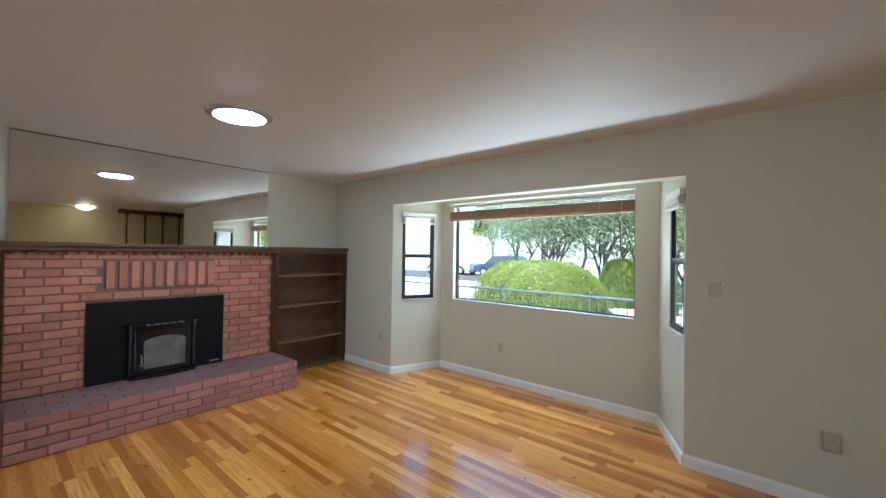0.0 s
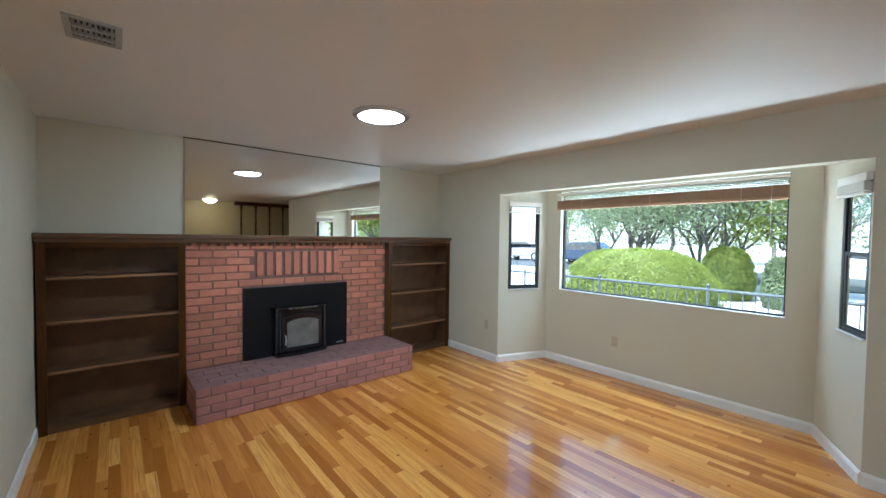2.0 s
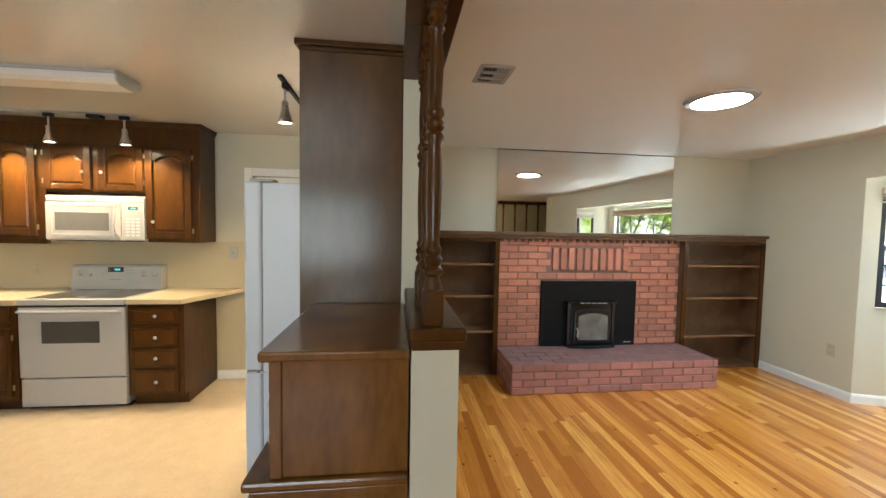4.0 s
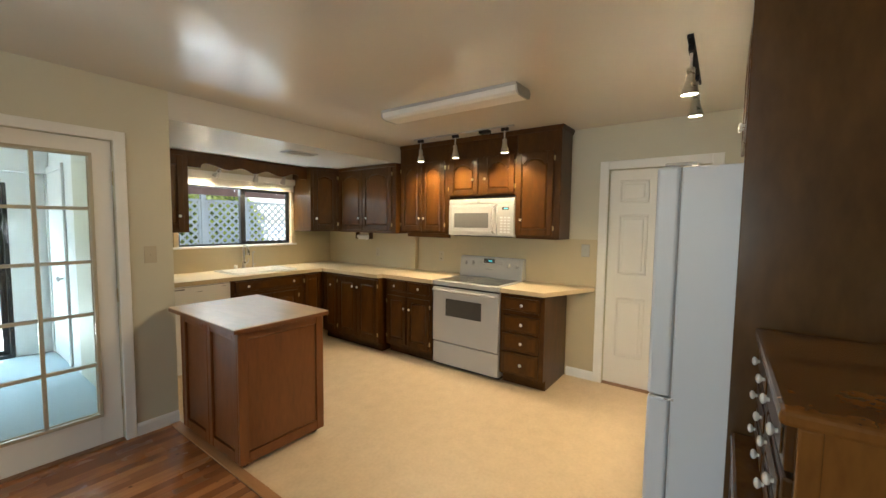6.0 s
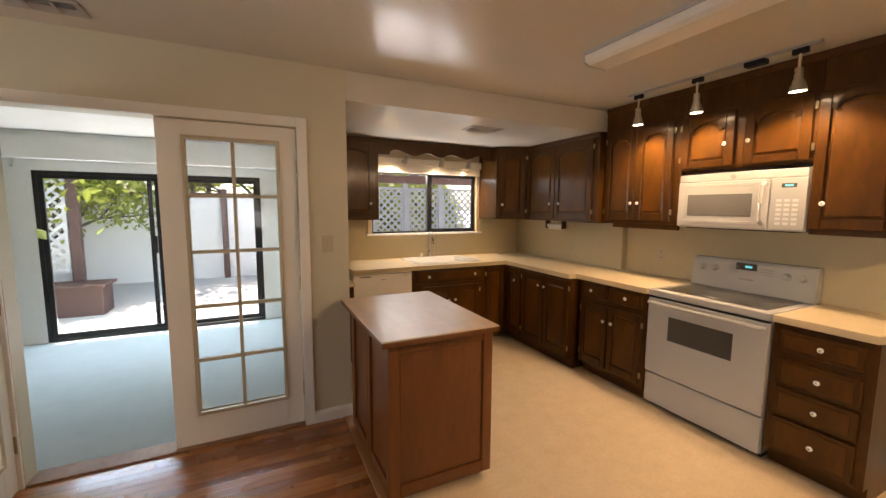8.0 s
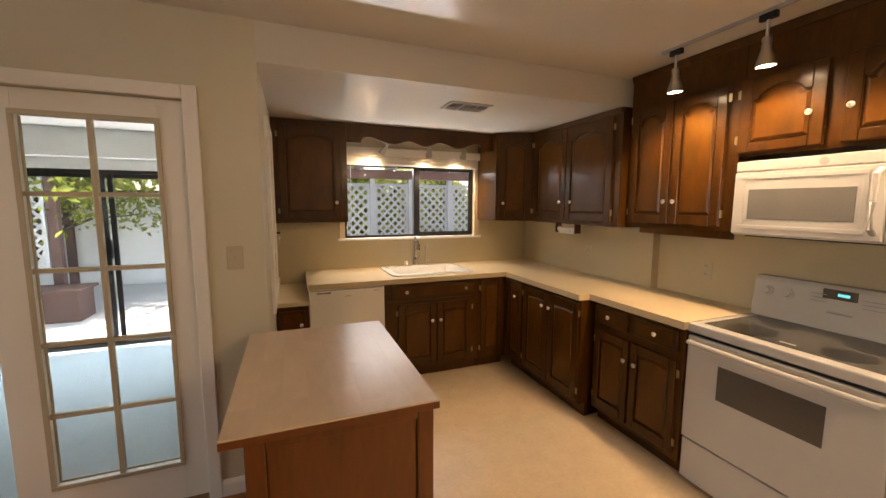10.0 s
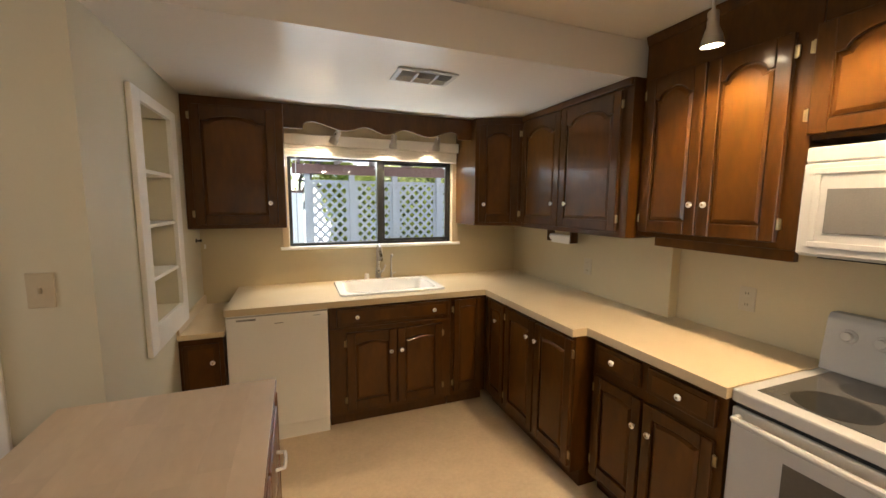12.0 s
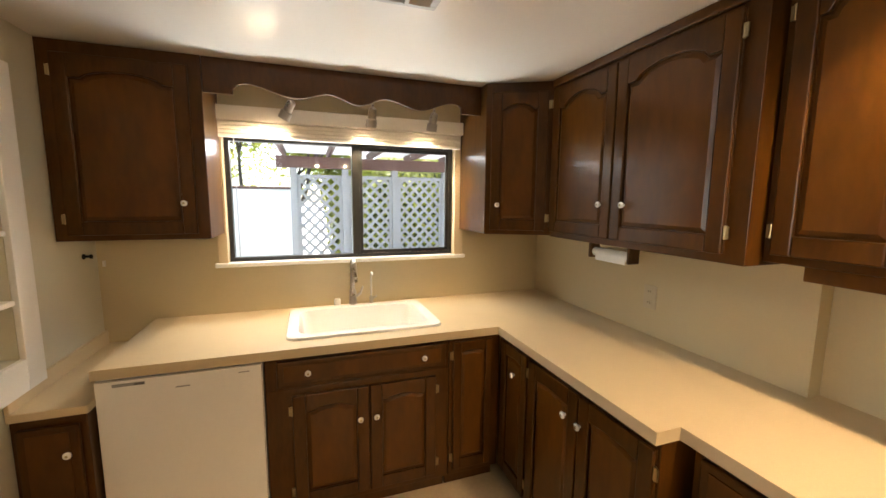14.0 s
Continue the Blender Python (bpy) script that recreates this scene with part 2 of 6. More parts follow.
RING = surface("dark_burner_zone", (0.018, 0.017, 0.016), None, 0.15, 5, 90, 0.0)
FIREGL = surface("sooty_stove_glass", (0.20, 0.195, 0.18), (0.08, 0.075, 0.07), 0.12, 4, 9, 0.0, rough_var=0.04)
DARK = surface("dark_void", (0.01, 0.01, 0.01), None, 0.9, 5, 50, 0.0)
INK = surface("grey_print", (0.10, 0.10, 0.10), None, 0.5, 9, 90, 0.0)
PAPER = surface("white_paper", (0.8, 0.79, 0.75), (0.74, 0.73, 0.69), 0.85, 9, 200, 0.1)
GLASS = glass_mat("window_glass")
PANE = glass_mat("door_pane_glass")
MIRROR = surface("silvered_mirror", (0.80, 0.82, 0.80), (0.79, 0.81, 0.79), 0.015, 2, 30, 0.0, metal=1.0, rough_var=0.005)
BLINDW = surface("wooden_blind", (0.38, 0.225, 0.125), (0.27, 0.15, 0.08), 0.5, 6, 80, 0.05, stretch=(1, 6, 6))
BLINDL = surface("pale_blind", (0.78, 0.74, 0.66), (0.72, 0.68, 0.60), 0.5, 6, 80, 0.03)
LEAF = leafy(surface("light_green_leaf", (0.26, 0.28, 0.035), (0.13, 0.16, 0.02), 0.5, 6, 60, 0.0, vary=0.42), (0.30, 0.36, 0.06))
LEAFD = leafy(surface("dark_green_leaf", (0.20, 0.23, 0.11), (0.12, 0.15, 0.07), 0.5, 6, 60, 0.0, vary=0.3), (0.30, 0.34, 0.18))
# dark colour holds the shade between leaves inside a bush
CORESHADE = surface("inner_foliage_shade", (0.075, 0.095, 0.018), (0.035, 0.045, 0.010), 0.9, 14, 60, 0.5, dist=0.02)
BARK = surface("grey_bark", (0.11, 0.09, 0.07), (0.06, 0.05, 0.04), 0.9, 10, 70, 0.6, stretch=(4, 4, 1))
CONCRETE = surface("pale_concrete", (0.58, 0.57, 0.55), (0.50, 0.49, 0.47), 0.9, 1.5, 60, 0.2)
ASPHALT = surface("asphalt", (0.055, 0.055, 0.056), (0.04, 0.04, 0.042), 0.9, 3, 150, 0.3)
GRASS = surface("lawn", (0.09, 0.13, 0.03), (0.06, 0.08, 0.02), 0.95, 4, 90, 0.6, dist=0.02)
STUCCO = surface("white_stucco", (0.84, 0.84, 0.82), (0.78, 0.78, 0.76), 0.9, 3, 120, 0.4)
REDPAINT = surface("oxblood_post_paint", (0.115, 0.060, 0.052), (0.08, 0.042, 0.036), 0.6, 6, 70, 0.1, stretch=(4, 4, 1))
LATTICE = surface("grey_white_lattice", (0.62, 0.64, 0.66), (0.54, 0.56, 0.58), 0.7, 6, 90, 0.1)
# darker copy of the lattice colour, with the patio cover's shade in it
PATIOSHADED = surface("shade_toned_patio_wood", (0.31, 0.33, 0.36), (0.25, 0.27, 0.30), 0.7, 6, 90, 0.1, stretch=(3, 3, 1))
CANVAS = leafy(surface("patio_cover_panel", (0.62, 0.62, 0.63), (0.55, 0.55, 0.57), 0.6, 2, 80, 0.05), (0.75, 0.77, 0.80))
IRON = surface("grey_painted_iron", (0.075, 0.085, 0.09), (0.06, 0.07, 0.075), 0.5, 10, 100, 0.05)
CARP = surface("dark_blue_car_paint", (0.03, 0.05, 0.09), (0.028, 0.046, 0.085), 0.2, 3, 60, 0.0)
CARS = surface("silver_car_paint", (0.45, 0.46, 0.48), (0.43, 0.44, 0.46), 0.22, 3, 60, 0.0, metal=0.4)
LIGHTDISC = glow("skylight_diffuser", (0.93, 0.97, 1.0), 34.0)
BULB = glow("halogen_bulb", (1.0, 0.78, 0.50), 30.0)
DOMEGL = glow("warm_dome_glass", (1.0, 0.78, 0.46), 9.0)
LED = glow("cyan_display", (0.12, 0.62, 0.72), 0.35)
STRIPW = surface("pale_oak_strip", (0.42, 0.21, 0.085), (0.33, 0.155, 0.06), 0.4, 6, 40, 0.05, stretch=(6, 0.7, 6))
FLUO = surface("acrylic_diffuser", (0.74, 0.72, 0.68), (0.70, 0.68, 0.64), 0.35, 3, 90, 0.03)


# ---------- mesh helpers ----------
def B():
    return bmesh.new()


def bx(bm, x0, x1, y0, y1, z0, z1, m=None):
    xs, ys, zs = sorted((x0, x1)), sorted((y0, y1)), sorted((z0, z1))
    v = [bm.verts.new((x, y, z)) for x in xs for y in ys for z in zs]
    for q in ((0, 1, 3, 2), (4, 6, 7, 5), (0, 4, 5, 1), (2, 3, 7, 6), (0, 2, 6, 4), (1, 5, 7, 3)):
        bm.faces.new([v[i] for i in q])
    if m:
        bmesh.ops.transform(bm, matrix=m, verts=v)
    return v


def lathe(bm, prof, n=20, m=None, sweep=360):
    """Turns (radius, height) pairs round z."""
    rings, verts = [], []
    for r, z in prof:
        ring = [bm.verts.new((r * math.cos(2 * math.pi * k / n), r * math.sin(2 * math.pi * k / n), z)) for k in range(n)]
        rings.append(ring)
        verts += ring
    for a, b in zip(rings, rings[1:]):
        for k in range(n):
            bm.faces.new((a[k], a[(k + 1) % n], b[(k + 1) % n], b[k]))
    bm.faces.new(rings[0][::-1])
    bm.faces.new(rings[-1])
    if m:
        bmesh.ops.transform(bm, matrix=m, verts=verts)
    return verts


def prism(bm, pts, d0, d1, axis="y", m=None):
    """Extrudes a polygon: (x, z) along y, (x, y) along z, or (y, z) along x."""
    def p3(p, d):
        return {"y": (p[0], d, p[1]), "z": (p[0], p[1], d), "x": (d, p[0], p[1])}[axis]
    a = [bm.verts.new(p3(p, d0)) for p in pts]
    b = [bm.verts.new(p3(p, d1)) for p in pts]
    bm.faces.new(a)
    bm.faces.new(b[::-1])
    k = len(pts)
    for i in range(k):
        bm.faces.new((a[i], b[i], b[(i + 1) % k], a[(i + 1) % k]))
    if m:
        bmesh.ops.transform(bm, matrix=m, verts=a + b)
    return a + b


def tube(bm, pts, r, n=8, r2=None):
    """A round tube along a line of points."""
    pts = [Vector(p) for p in pts]
    rings = []
    for i, p in enumerate(pts):
        d = (pts[min(i + 1, len(pts) - 1)] - pts[max(i - 1, 0)]).normalized()
        q = d.to_track_quat("Z", "Y")
        rr = r if r2 is None else r + (r2 - r) * i / (len(pts) - 1)
        rings.append([bm.verts.new(p + q @ Vector((rr * math.cos(2 * math.pi * k / n), rr * math.sin(2 * math.pi * k / n), 0))) for k in range(n)])
    for a, b in zip(rings, rings[1:]):
        for k in range(n):
            bm.faces.new((a[k], a[(k + 1) % n], b[(k + 1) % n], b[k]))
    bm.faces.new(rings[0][::-1])
    bm.faces.new(rings[-1])


def mesh_of(name, bm, mat, bevel=0.0, smooth=False):
    bmesh.ops.recalc_face_normals(bm, faces=bm.faces)
    if bevel:
        ed = [e for e in bm.edges if len(e.link_faces) == 2 and e.calc_face_angle(0) > 0.5]
        bmesh.ops.bevel(bm, geom=ed, offset=bevel, segments=2, profile=0.5, affect="EDGES", clamp_overlap=True)
    me = bpy.data.meshes.new(name)
    bm.to_mesh(me)
    bm.free()
    me.materials.append(mat)
    if smooth:
        for p in me.polygons:
            p.use_smooth = True
        me.set_sharp_from_angle(angle=radians(35))
    return me


def part(name, bm, mat, parent, label="", m=None, bevel=0.0, smooth=False):
    ob = new(name, mesh_of(name, bm, mat, bevel, smooth) if isinstance(bm, bmesh.types.BMesh) else bm)
    ob.parent = parent
    if m is not None:
        ob.matrix_basis = m
    return tagged(ob, label)


def pbox(name, b, mat, parent, label="", bevel=0.003, m=None):
    bm = B()
    bx(bm, *b)
    return part(name, bm, mat, parent, label, m, bevel)


def thing(name, m, label, category, group="", kind=""):
    ob = new(name)
    ob.empty_display_size = 0.1
    ob.matrix_basis = m
    return tagged(ob, label, category, group, kind)


def solid(name, bm, mat, label, category, kind="", m=None, bevel=0.0, smooth=False, group=""):
    ob = new(name, mesh_of(name, bm, mat, bevel, smooth))
    if m is not None:
        ob.matrix_basis = m
    return tagged(ob, label, category, group, kind)


def setting(name, boxes, mat, label, category, bevel=0.0):
    bm = B()
    for b in boxes:
        bx(bm, *b)
    return solid(name, bm, mat, label, category, "structure", bevel=bevel)


def pierced(u0, u1, z0, z1, holes):
    """Cells of a wall left over round its openings, as (u0, u1, z0, z1)."""
    us = sorted({u0, u1, *[h[0] for h in holes], *[h[1] for h in holes]})
    cells = []
    for a, b in zip(us, us[1:]):
        mid = (a + b) / 2
        z = z0
        for h in sorted((h for h in holes if h[0] < mid < h[1]), key=lambda h: h[2]):
            if h[2] > z:
                cells.append((a, b, z, h[2]))
            z = h[3]
        if z < z1:
            cells.append((a, b, z, z1))
    return cells


# ---------- the shell ----------
H = 2.345
WX, NY = -4.97, 2.227            # living room: west wall, window wall
DV0, DV1 = -1.785, -1.675        # divider between living room and kitchen
KX, KX2 = -4.81, -4.745           # kitchen west wall, and its thicker southern half
KY = -7.02                       # kitchen window wall
FY = -5.455                      # wall with the french doors
AX = -2.185                      # side wall of the sink alcove
EX = 2.6
BAY0, BAY1, BAYZ = -3.828, -0.884, 1.987
BB0, BB1, BBY = -3.60, -1.16, 2.85
W0, W1, WZ0, WZ1 = -3.41, -1.353, 0.865, 2.03
KW0, KW1, KWZ0, KWZ1 = -4.10, -2.775, 1.165, 1.86
FR0, FR1, FRZ = -1.875, -0.49, 1.955
SL0, SL1, SLZ, SLY = -1.69, 0.42, 1.82, -8.25
DK0, DK1, DKZ = -3.17, -2.41, 1.955

setting("wall_north", [(a, b, NY, NY + 0.12, z0, z1) for a, b, z0, z1 in pierced(WX - 0.12, 0.75, 0, H, [(BAY0, BAY1, 0, BAYZ)])], WALL, "greige painted wall with a wide bay opening", "wall")
setting("wall_north_entry", [(0.63, 0.75, NY + 0.12, 3.1, 0, H), (0.75, EX, 3.1, 3.22, 0, H)], WALL, "greige painted wall of the entry", "wall")
setting("wall_west_living", [(WX - 0.12, WX, DV0, NY, 0, H)], WALL, "greige painted wall behind the fireplace", "wall")
setting("wall_divider", [(WX, -2.80, DV0, DV1, 0, H), (-2.80, -2.052, -1.762, -1.618, 0, 1.15), (-2.80, -1.99, -1.764, -1.640, 2.215, H)], WALL, "painted divider wall with a half-height end under a header", "wall")
setting("wall_west_kitchen", [(KX - 0.12, KX, a, b, z0, z1) for a, b, z0, z1 in pierced(-5.38, DV0, 0, H, [(DK0, DK1, 0, DKZ)])] + [(KX - 0.12, KX2, KY - 0.12, -5.38, 0, H)], WALL, "pale painted kitchen wall with a shallow step", "wall")
setting("wall_south_kitchen", [(a, b, KY - 0.12, KY, z0, z1) for a, b, z0, z1 in pierced(KX2, AX + 0.14, 0, H, [(KW0, KW1, KWZ0, KWZ1)])], KWALL, "tan painted wall above the sink", "wall")
NI0, NI1, NZ0, NZ1 = -6.405, -5.965, 0.935, 1.945
setting("wall_alcove", [(AX, AX + 0.13, a, b, z0, z1) for a, b, z0, z1 in pierced(KY, FY - 0.12, 0, H, [(NI0, NI1, NZ0, NZ1)])] + [(AX + 0.13, AX + 0.20, KY - 0.12, FY - 0.12, 0, H)], WALL, "painted side wall of the sink alcove", "wall")
setting("wall_french", [(a, b, FY - 0.12, FY, z0, z1) for a, b, z0, z1 in pierced(AX, EX, 0, H, [(FR0, FR1, 0, FRZ)])], WALL, "greige painted wall with a double french door", "wall")
setting("wall_east", [(EX, EX + 0.12, a, b, z0, z1) for a, b, z0, z1 in pierced(-8.4, 3.22, 0, H, [(-4.5, -2.3, 0.8, 2.0)])], KWALL, "warm painted end wall of the house", "wall")
setting("ceiling", [(WX - 0.12, EX, DV1, 3.22, H, H + 0.1)], CEIL, "off-white painted living room ceiling", "ceiling")
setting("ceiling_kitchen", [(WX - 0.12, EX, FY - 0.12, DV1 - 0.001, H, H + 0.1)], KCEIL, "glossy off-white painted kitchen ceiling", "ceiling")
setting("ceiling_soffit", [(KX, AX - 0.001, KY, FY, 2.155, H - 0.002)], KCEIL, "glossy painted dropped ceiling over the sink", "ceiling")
setting("ceiling_sunroom", [(-1.985, EX, KY - 0.12, FY - 0.12, 2.2, 2.3), (-2.45, EX, -8.4, KY - 0.1201, 2.2, 2.3)], TRIM, "white painted sunroom ceiling", "ceiling")
setting("wall_sunroom", [(a, b, SLY - 0.12, SLY, z0, z1) for a, b, z0, z1 in pierced(-2.45, EX, 0, 2.2, [(SL0, SL1, 0, SLZ)])] + [(-2.45, -1.985, -8.25, KY - 0.12, 0, 2.2)], TRIM, "white painted sunroom wall with a sliding door", "wall")
setting("beam_sunroom", [(AX + 0.2, EX, SLY + 0.001, SLY + 0.14, 1.93, 2.199)], TRIM, "cream painted beam above the sliding door", "beam", 0.004)

# bay: angled side walls with narrow windows, back wall with the picture window
SWZ0, SWZ1 = 0.865, 1.90


def angled(name, p, q, holes):
    """A thin wall whose inner face runs from p to q."""
    d = Vector(q) - Vector(p)
    m = Matrix.Translation((p[0], p[1], 0)) @ Matrix.Rotation(math.atan2(d.y, d.x), 4, "Z")
    bm = B()
    side = 0.045 if p[0] < -2.4 else -0.045
    for a, b, z0, z1 in pierced(0, d.length, 0, 2.25, holes):
        bx(bm, a, b, 0, side, z0, z1, m)
    return m, d.length, solid(name, bm, WALL, "narrow angled wall of the bay", "wall", "structure")


setting("wall_bay_back", [(a, b, BBY, BBY + 0.12, z0, z1) for a, b, z0, z1 in pierced(BB0, BB1, 0, 2.25, [(W0, W1, WZ0, WZ1)])], WALL, "greige painted back wall of the bay", "wall")
ML, LL, _ = angled("wall_bay_west", (BAY0, NY), (BB0, BBY), [(0.125, 0.555, SWZ0, SWZ1)])
MR, LR, _ = angled("wall_bay_east", (BAY1, NY), (BB1, BBY), [(0.015, 0.36, 0.885, SWZ1)])
setting("ceiling_bay", [(BAY0, BAY1, NY + 0.121, BBY + 0.12, 2.25, 2.35)], TRIM, "white painted bay ceiling", "ceiling")

# floors
setting("floor", [(WX - 0.1, EX, -1.73, 3.2, -0.10, -0.016)], SUBFLOOR, "dark base under the oak strip floor", "floor")
setting("floor_kitchen", [(-4.95, -2.15, KY - 0.05, -1.731, -0.10, 0.0)], VINYL, "cream mottled sheet vinyl floor", "floor")
setting("floor_dining", [(-2.149, EX, FY - 0.1, -1.731, -0.10, -0.016)], SUBFLOOR, "dark base under the dining oak floor", "floor")
setting("floor_sunroom", [(-2.2, EX, SLY - 0.12, FY - 0.101, -0.10, -0.004)], CARPET, "pale short-pile sunroom carpet", "floor")
setting("floor_threshold", [(FR0, FR1, FY - 0.13, FY + 0.005, -0.003, 0.012)], EDGEW, "worn wooden threshold", "threshold", 0.004)
setting("floor_strip", [(-2.185, -2.125, FY + 0.02, -1.74, 0.0, 0.010)], STRIPW, "wooden transition strip between vinyl and oak", "threshold", 0.004)

# baseboards
BH, BT = 0.085, 0.014


def board(name, p, q, h=BH):
    d = Vector(q) - Vector(p)
    m = Matrix.Translation((p[0], p[1], 0.0)) @ Matrix.Rotation(math.atan2(d.y, d.x), 4, "Z")
    bm = B()
    prism(bm, [(0, 0), (-BT, 0), (-BT, h - 0.02), (-BT + 0.006, h - 0.006), (-BT + 0.010, h), (0, h)], 0, d.length, "x", m)
    return solid(name, bm, TRIM, "white painted baseboard", "baseboard", "structure")


board("baseboard", (-4.70, NY), (BAY0, NY))
board("baseboard", (BAY0, NY), (BB0, BBY))
board("baseboard", (BB0, BBY), (BB1, BBY))
board("baseboard", (BB1, BBY), (BAY1, NY))
board("baseboard", (BAY1, NY), (0.75, NY))
board("baseboard", (-2.80, DV1), (-4.69, DV1))
board("baseboard", (-2.052, -1.618), (-2.80, -1.618))
board("baseboard", (FR0 - 0.06, FY), (AX, FY))
board("baseboard", (KX, -3.50), (KX, -3.225))
board("baseboard", (EX, FY), (FR1 + 0.07, FY))


# ---------- windows and doors ----------
def rect_frame(bm, x0, x1, z0, z1, w, y0, y1, sill=None):
    bx(bm, x0, x1, y0, y1, z0, z0 + (sill or w))
    bx(bm, x0, x1, y0, y1, z1 - w, z1)
    bx(bm, x0, x0 + w, y0, y1, z0 + (sill or w), z1 - w)
    bx(bm, x1 - w, x1, y0, y1, z0 + (sill or w), z1 - w)


def pane(parent, x0, x1, y, z0, z1, mat=GLASS):
    ob = pbox("pane", (x0, x1, y, y + 0.005, z0, z1), mat, parent, "clear glass pane", 0)
    ob.visible_shadow = False
    return ob


def slats(parent, x0, x1, y, ztop, n, pitch, depth, mat, tilt=8):
    me = None
    for k in range(n):
        m = pose((x0 + x1) / 2, y, ztop - k * pitch, tilt, 0, 0)
        if me is None:
            bm = B()
            bx(bm, -(x1 - x0) / 2, (x1 - x0) / 2, -depth / 2, depth / 2, -0.0014, 0.0014)
            me = mesh_of("slat", bm, mat)
        part("slat", me, mat, parent, "", m)


# picture window in the bay
win = thing("window_1", pose(0, BBY, 0), "wide picture window in a thin black frame", "window", kind="structure")
bm = B()
rect_frame(bm, W0, W1, WZ0, WZ1, 0.018, 0.055, 0.10)
part("window_frame", bm, ALU, win, "black aluminium frame", bevel=0.002)
pane(win, W0 + 0.017, W1 - 0.017, 0.075, WZ0 + 0.017, WZ1 - 0.017)
pbox("window_sill", (W0, W1, 0.001, 0.054, WZ0 - 0.004, WZ0 + 0.006), TRIM, win, "white painted sill")
blind = thing("window_blind", pose(0, BBY - 0.056, 0), "raised wooden venetian blind with pale upper slats", "blind")
X0, X1 = W0 - 0.025, W1 + 0.002
pbox("headrail", (X0, X1, 0.004, 0.054, 1.985, 2.012), BLINDL, blind, "pale headrail", 0.003)
slats(blind, X0, X1, 0.029, 1.978, 4, 0.0145, 0.046, BLINDL, 12)
slats(blind, X0, X1, 0.029, 1.925, 20, 0.0044, 0.046, BLINDW, 3)
pbox("bottom_rail", (X0, X1, 0.006, 0.052, 1.815, 1.838), BLINDW, blind, "wooden bottom rail", 0.004)
for x in (W0 + 0.3, (W0 + W1) / 2, W1 - 0.3):
    bm = B()
    tube(bm, [(x, 0.003, 1.985), (x, 0.003, 1.83)], 0.0015, 6)
    part("cord", bm, BLINDL, blind)
bm = B()
tube(bm, [(W1 - 0.10, 0.0, 1.985), (W1 - 0.10, 0.0, 1.35)], 0.0016, 6)
part("pull_cord", bm, BLINDL, blind)


def hung_window(name, m, u0, u1, z0, z1, out):
    """Narrow black double-hung window; out: +1 or -1, the local y towards outdoors."""
    w = thing(name, m, "narrow black double-hung window in the bay", "window", kind="structure")
    y = sorted((out * 0.003, out * 0.028))
    bm = B()
    rect_frame(bm, u0, u1, z0, z1, 0.026, *y)
    part("window_frame", bm, ALU, w, "black aluminium frame", bevel=0.002)
    zm = (z0 + z1) / 2
    for k, (a, b, d) in enumerate(((zm - 0.02, z1 - 0.026, 0.016), (z0 + 0.026, zm + 0.025, 0.006))):
        bm = B()
        yy = sorted((out * d, out * (d + 0.009)))
        rect_frame(bm, u0 + 0.026, u1 - 0.026, a, b, 0.024, *yy)
        sash = part("sash", bm, ALU, w, bevel=0.002)
        pane(w, u0 + 0.05, u1 - 0.05, out * (d + 0.004), a + 0.023, b - 0.023)
    pbox("window_sill", (u0, u1, *sorted((-out * 0.02, -out * 0.001)), z0 - 0.004, z0 + 0.005), TRIM, w, "white painted sill")
    b = thing("window_blind", m, "raised white slat blind bunched above a narrow window", "blind")
    pbox("headrail", (u0 - 0.01, u1 + 0.01, -out * 0.035, -out * 0.003, z1 - 0.045, z1 + 0.005), BLINDL, b, "", 0.003)
    slats(b, u0 - 0.005, u1 + 0.005, -out * 0.022, z1 - 0.052, 9, 0.006, 0.04, BLINDL, 5)
    pbox("bottom_rail", (u0 - 0.005, u1 + 0.005, -out * 0.04, -out * 0.004, z1 - 0.125, z1 - 0.11), BLINDL, b, "", 0.003)


hung_window("window_2", ML, 0.125, 0.555, SWZ0, SWZ1, 1)
hung_window("window_3", MR, 0.015, 0.36, 0.885, SWZ1, -1)

# kitchen window: slider, white casing, shade
kw = thing("window_4", pose(0, KY, 0), "black-framed sliding kitchen window with white casing", "window", kind="structure")
bm = B()
rect_frame(bm, KW0 + 0.001, KW1 - 0.001, KWZ0 + 0.001, KWZ1 - 0.001, 0.024, -0.075, -0.03)
part("window_frame", bm, ALU, kw, "black aluminium frame", bevel=0.002)
KM = -3.475
pbox("mullion", (KM - 0.022, KM + 0.022, -0.078, -0.022, KWZ0 + 0.02, KWZ1 - 0.02), ALU, kw, "black meeting rail", 0.003)
bm = B()
rect_frame(bm, KW0 + 0.024, KM - 0.02, KWZ0 + 0.024, KWZ1 - 0.024, 0.022, -0.055, -0.036)
part("sash", bm, ALU, kw, bevel=0.002)
pane(kw, KW0 + 0.03, KM - 0.02, -0.046, KWZ0 + 0.03, KWZ1 - 0.03)
pane(kw, KM + 0.02, KW1 - 0.025, -0.065, KWZ0 + 0.024, KWZ1 - 0.024)
bm = B()
bx(bm, KW0 - 0.06, KW0, 0.001, 0.016, KWZ0, 2.0)
bx(bm, KW1, KW1 + 0.05, 0.001, 0.016, KWZ0, 2.0)
part("casing", bm, COUNTER, kw, "cream painted casing", bevel=0.003)
pbox("window_sill", (KW0 - 0.075, KW1 + 0.065, -0.028, 0.03, KWZ0 - 0.02, KWZ0 + 0.004), TRIM, kw, "white sill", 0.004)
sh = thing("roller_shade", pose(0, KY, 0), "raised cream fabric shade above the kitchen window", "shade")
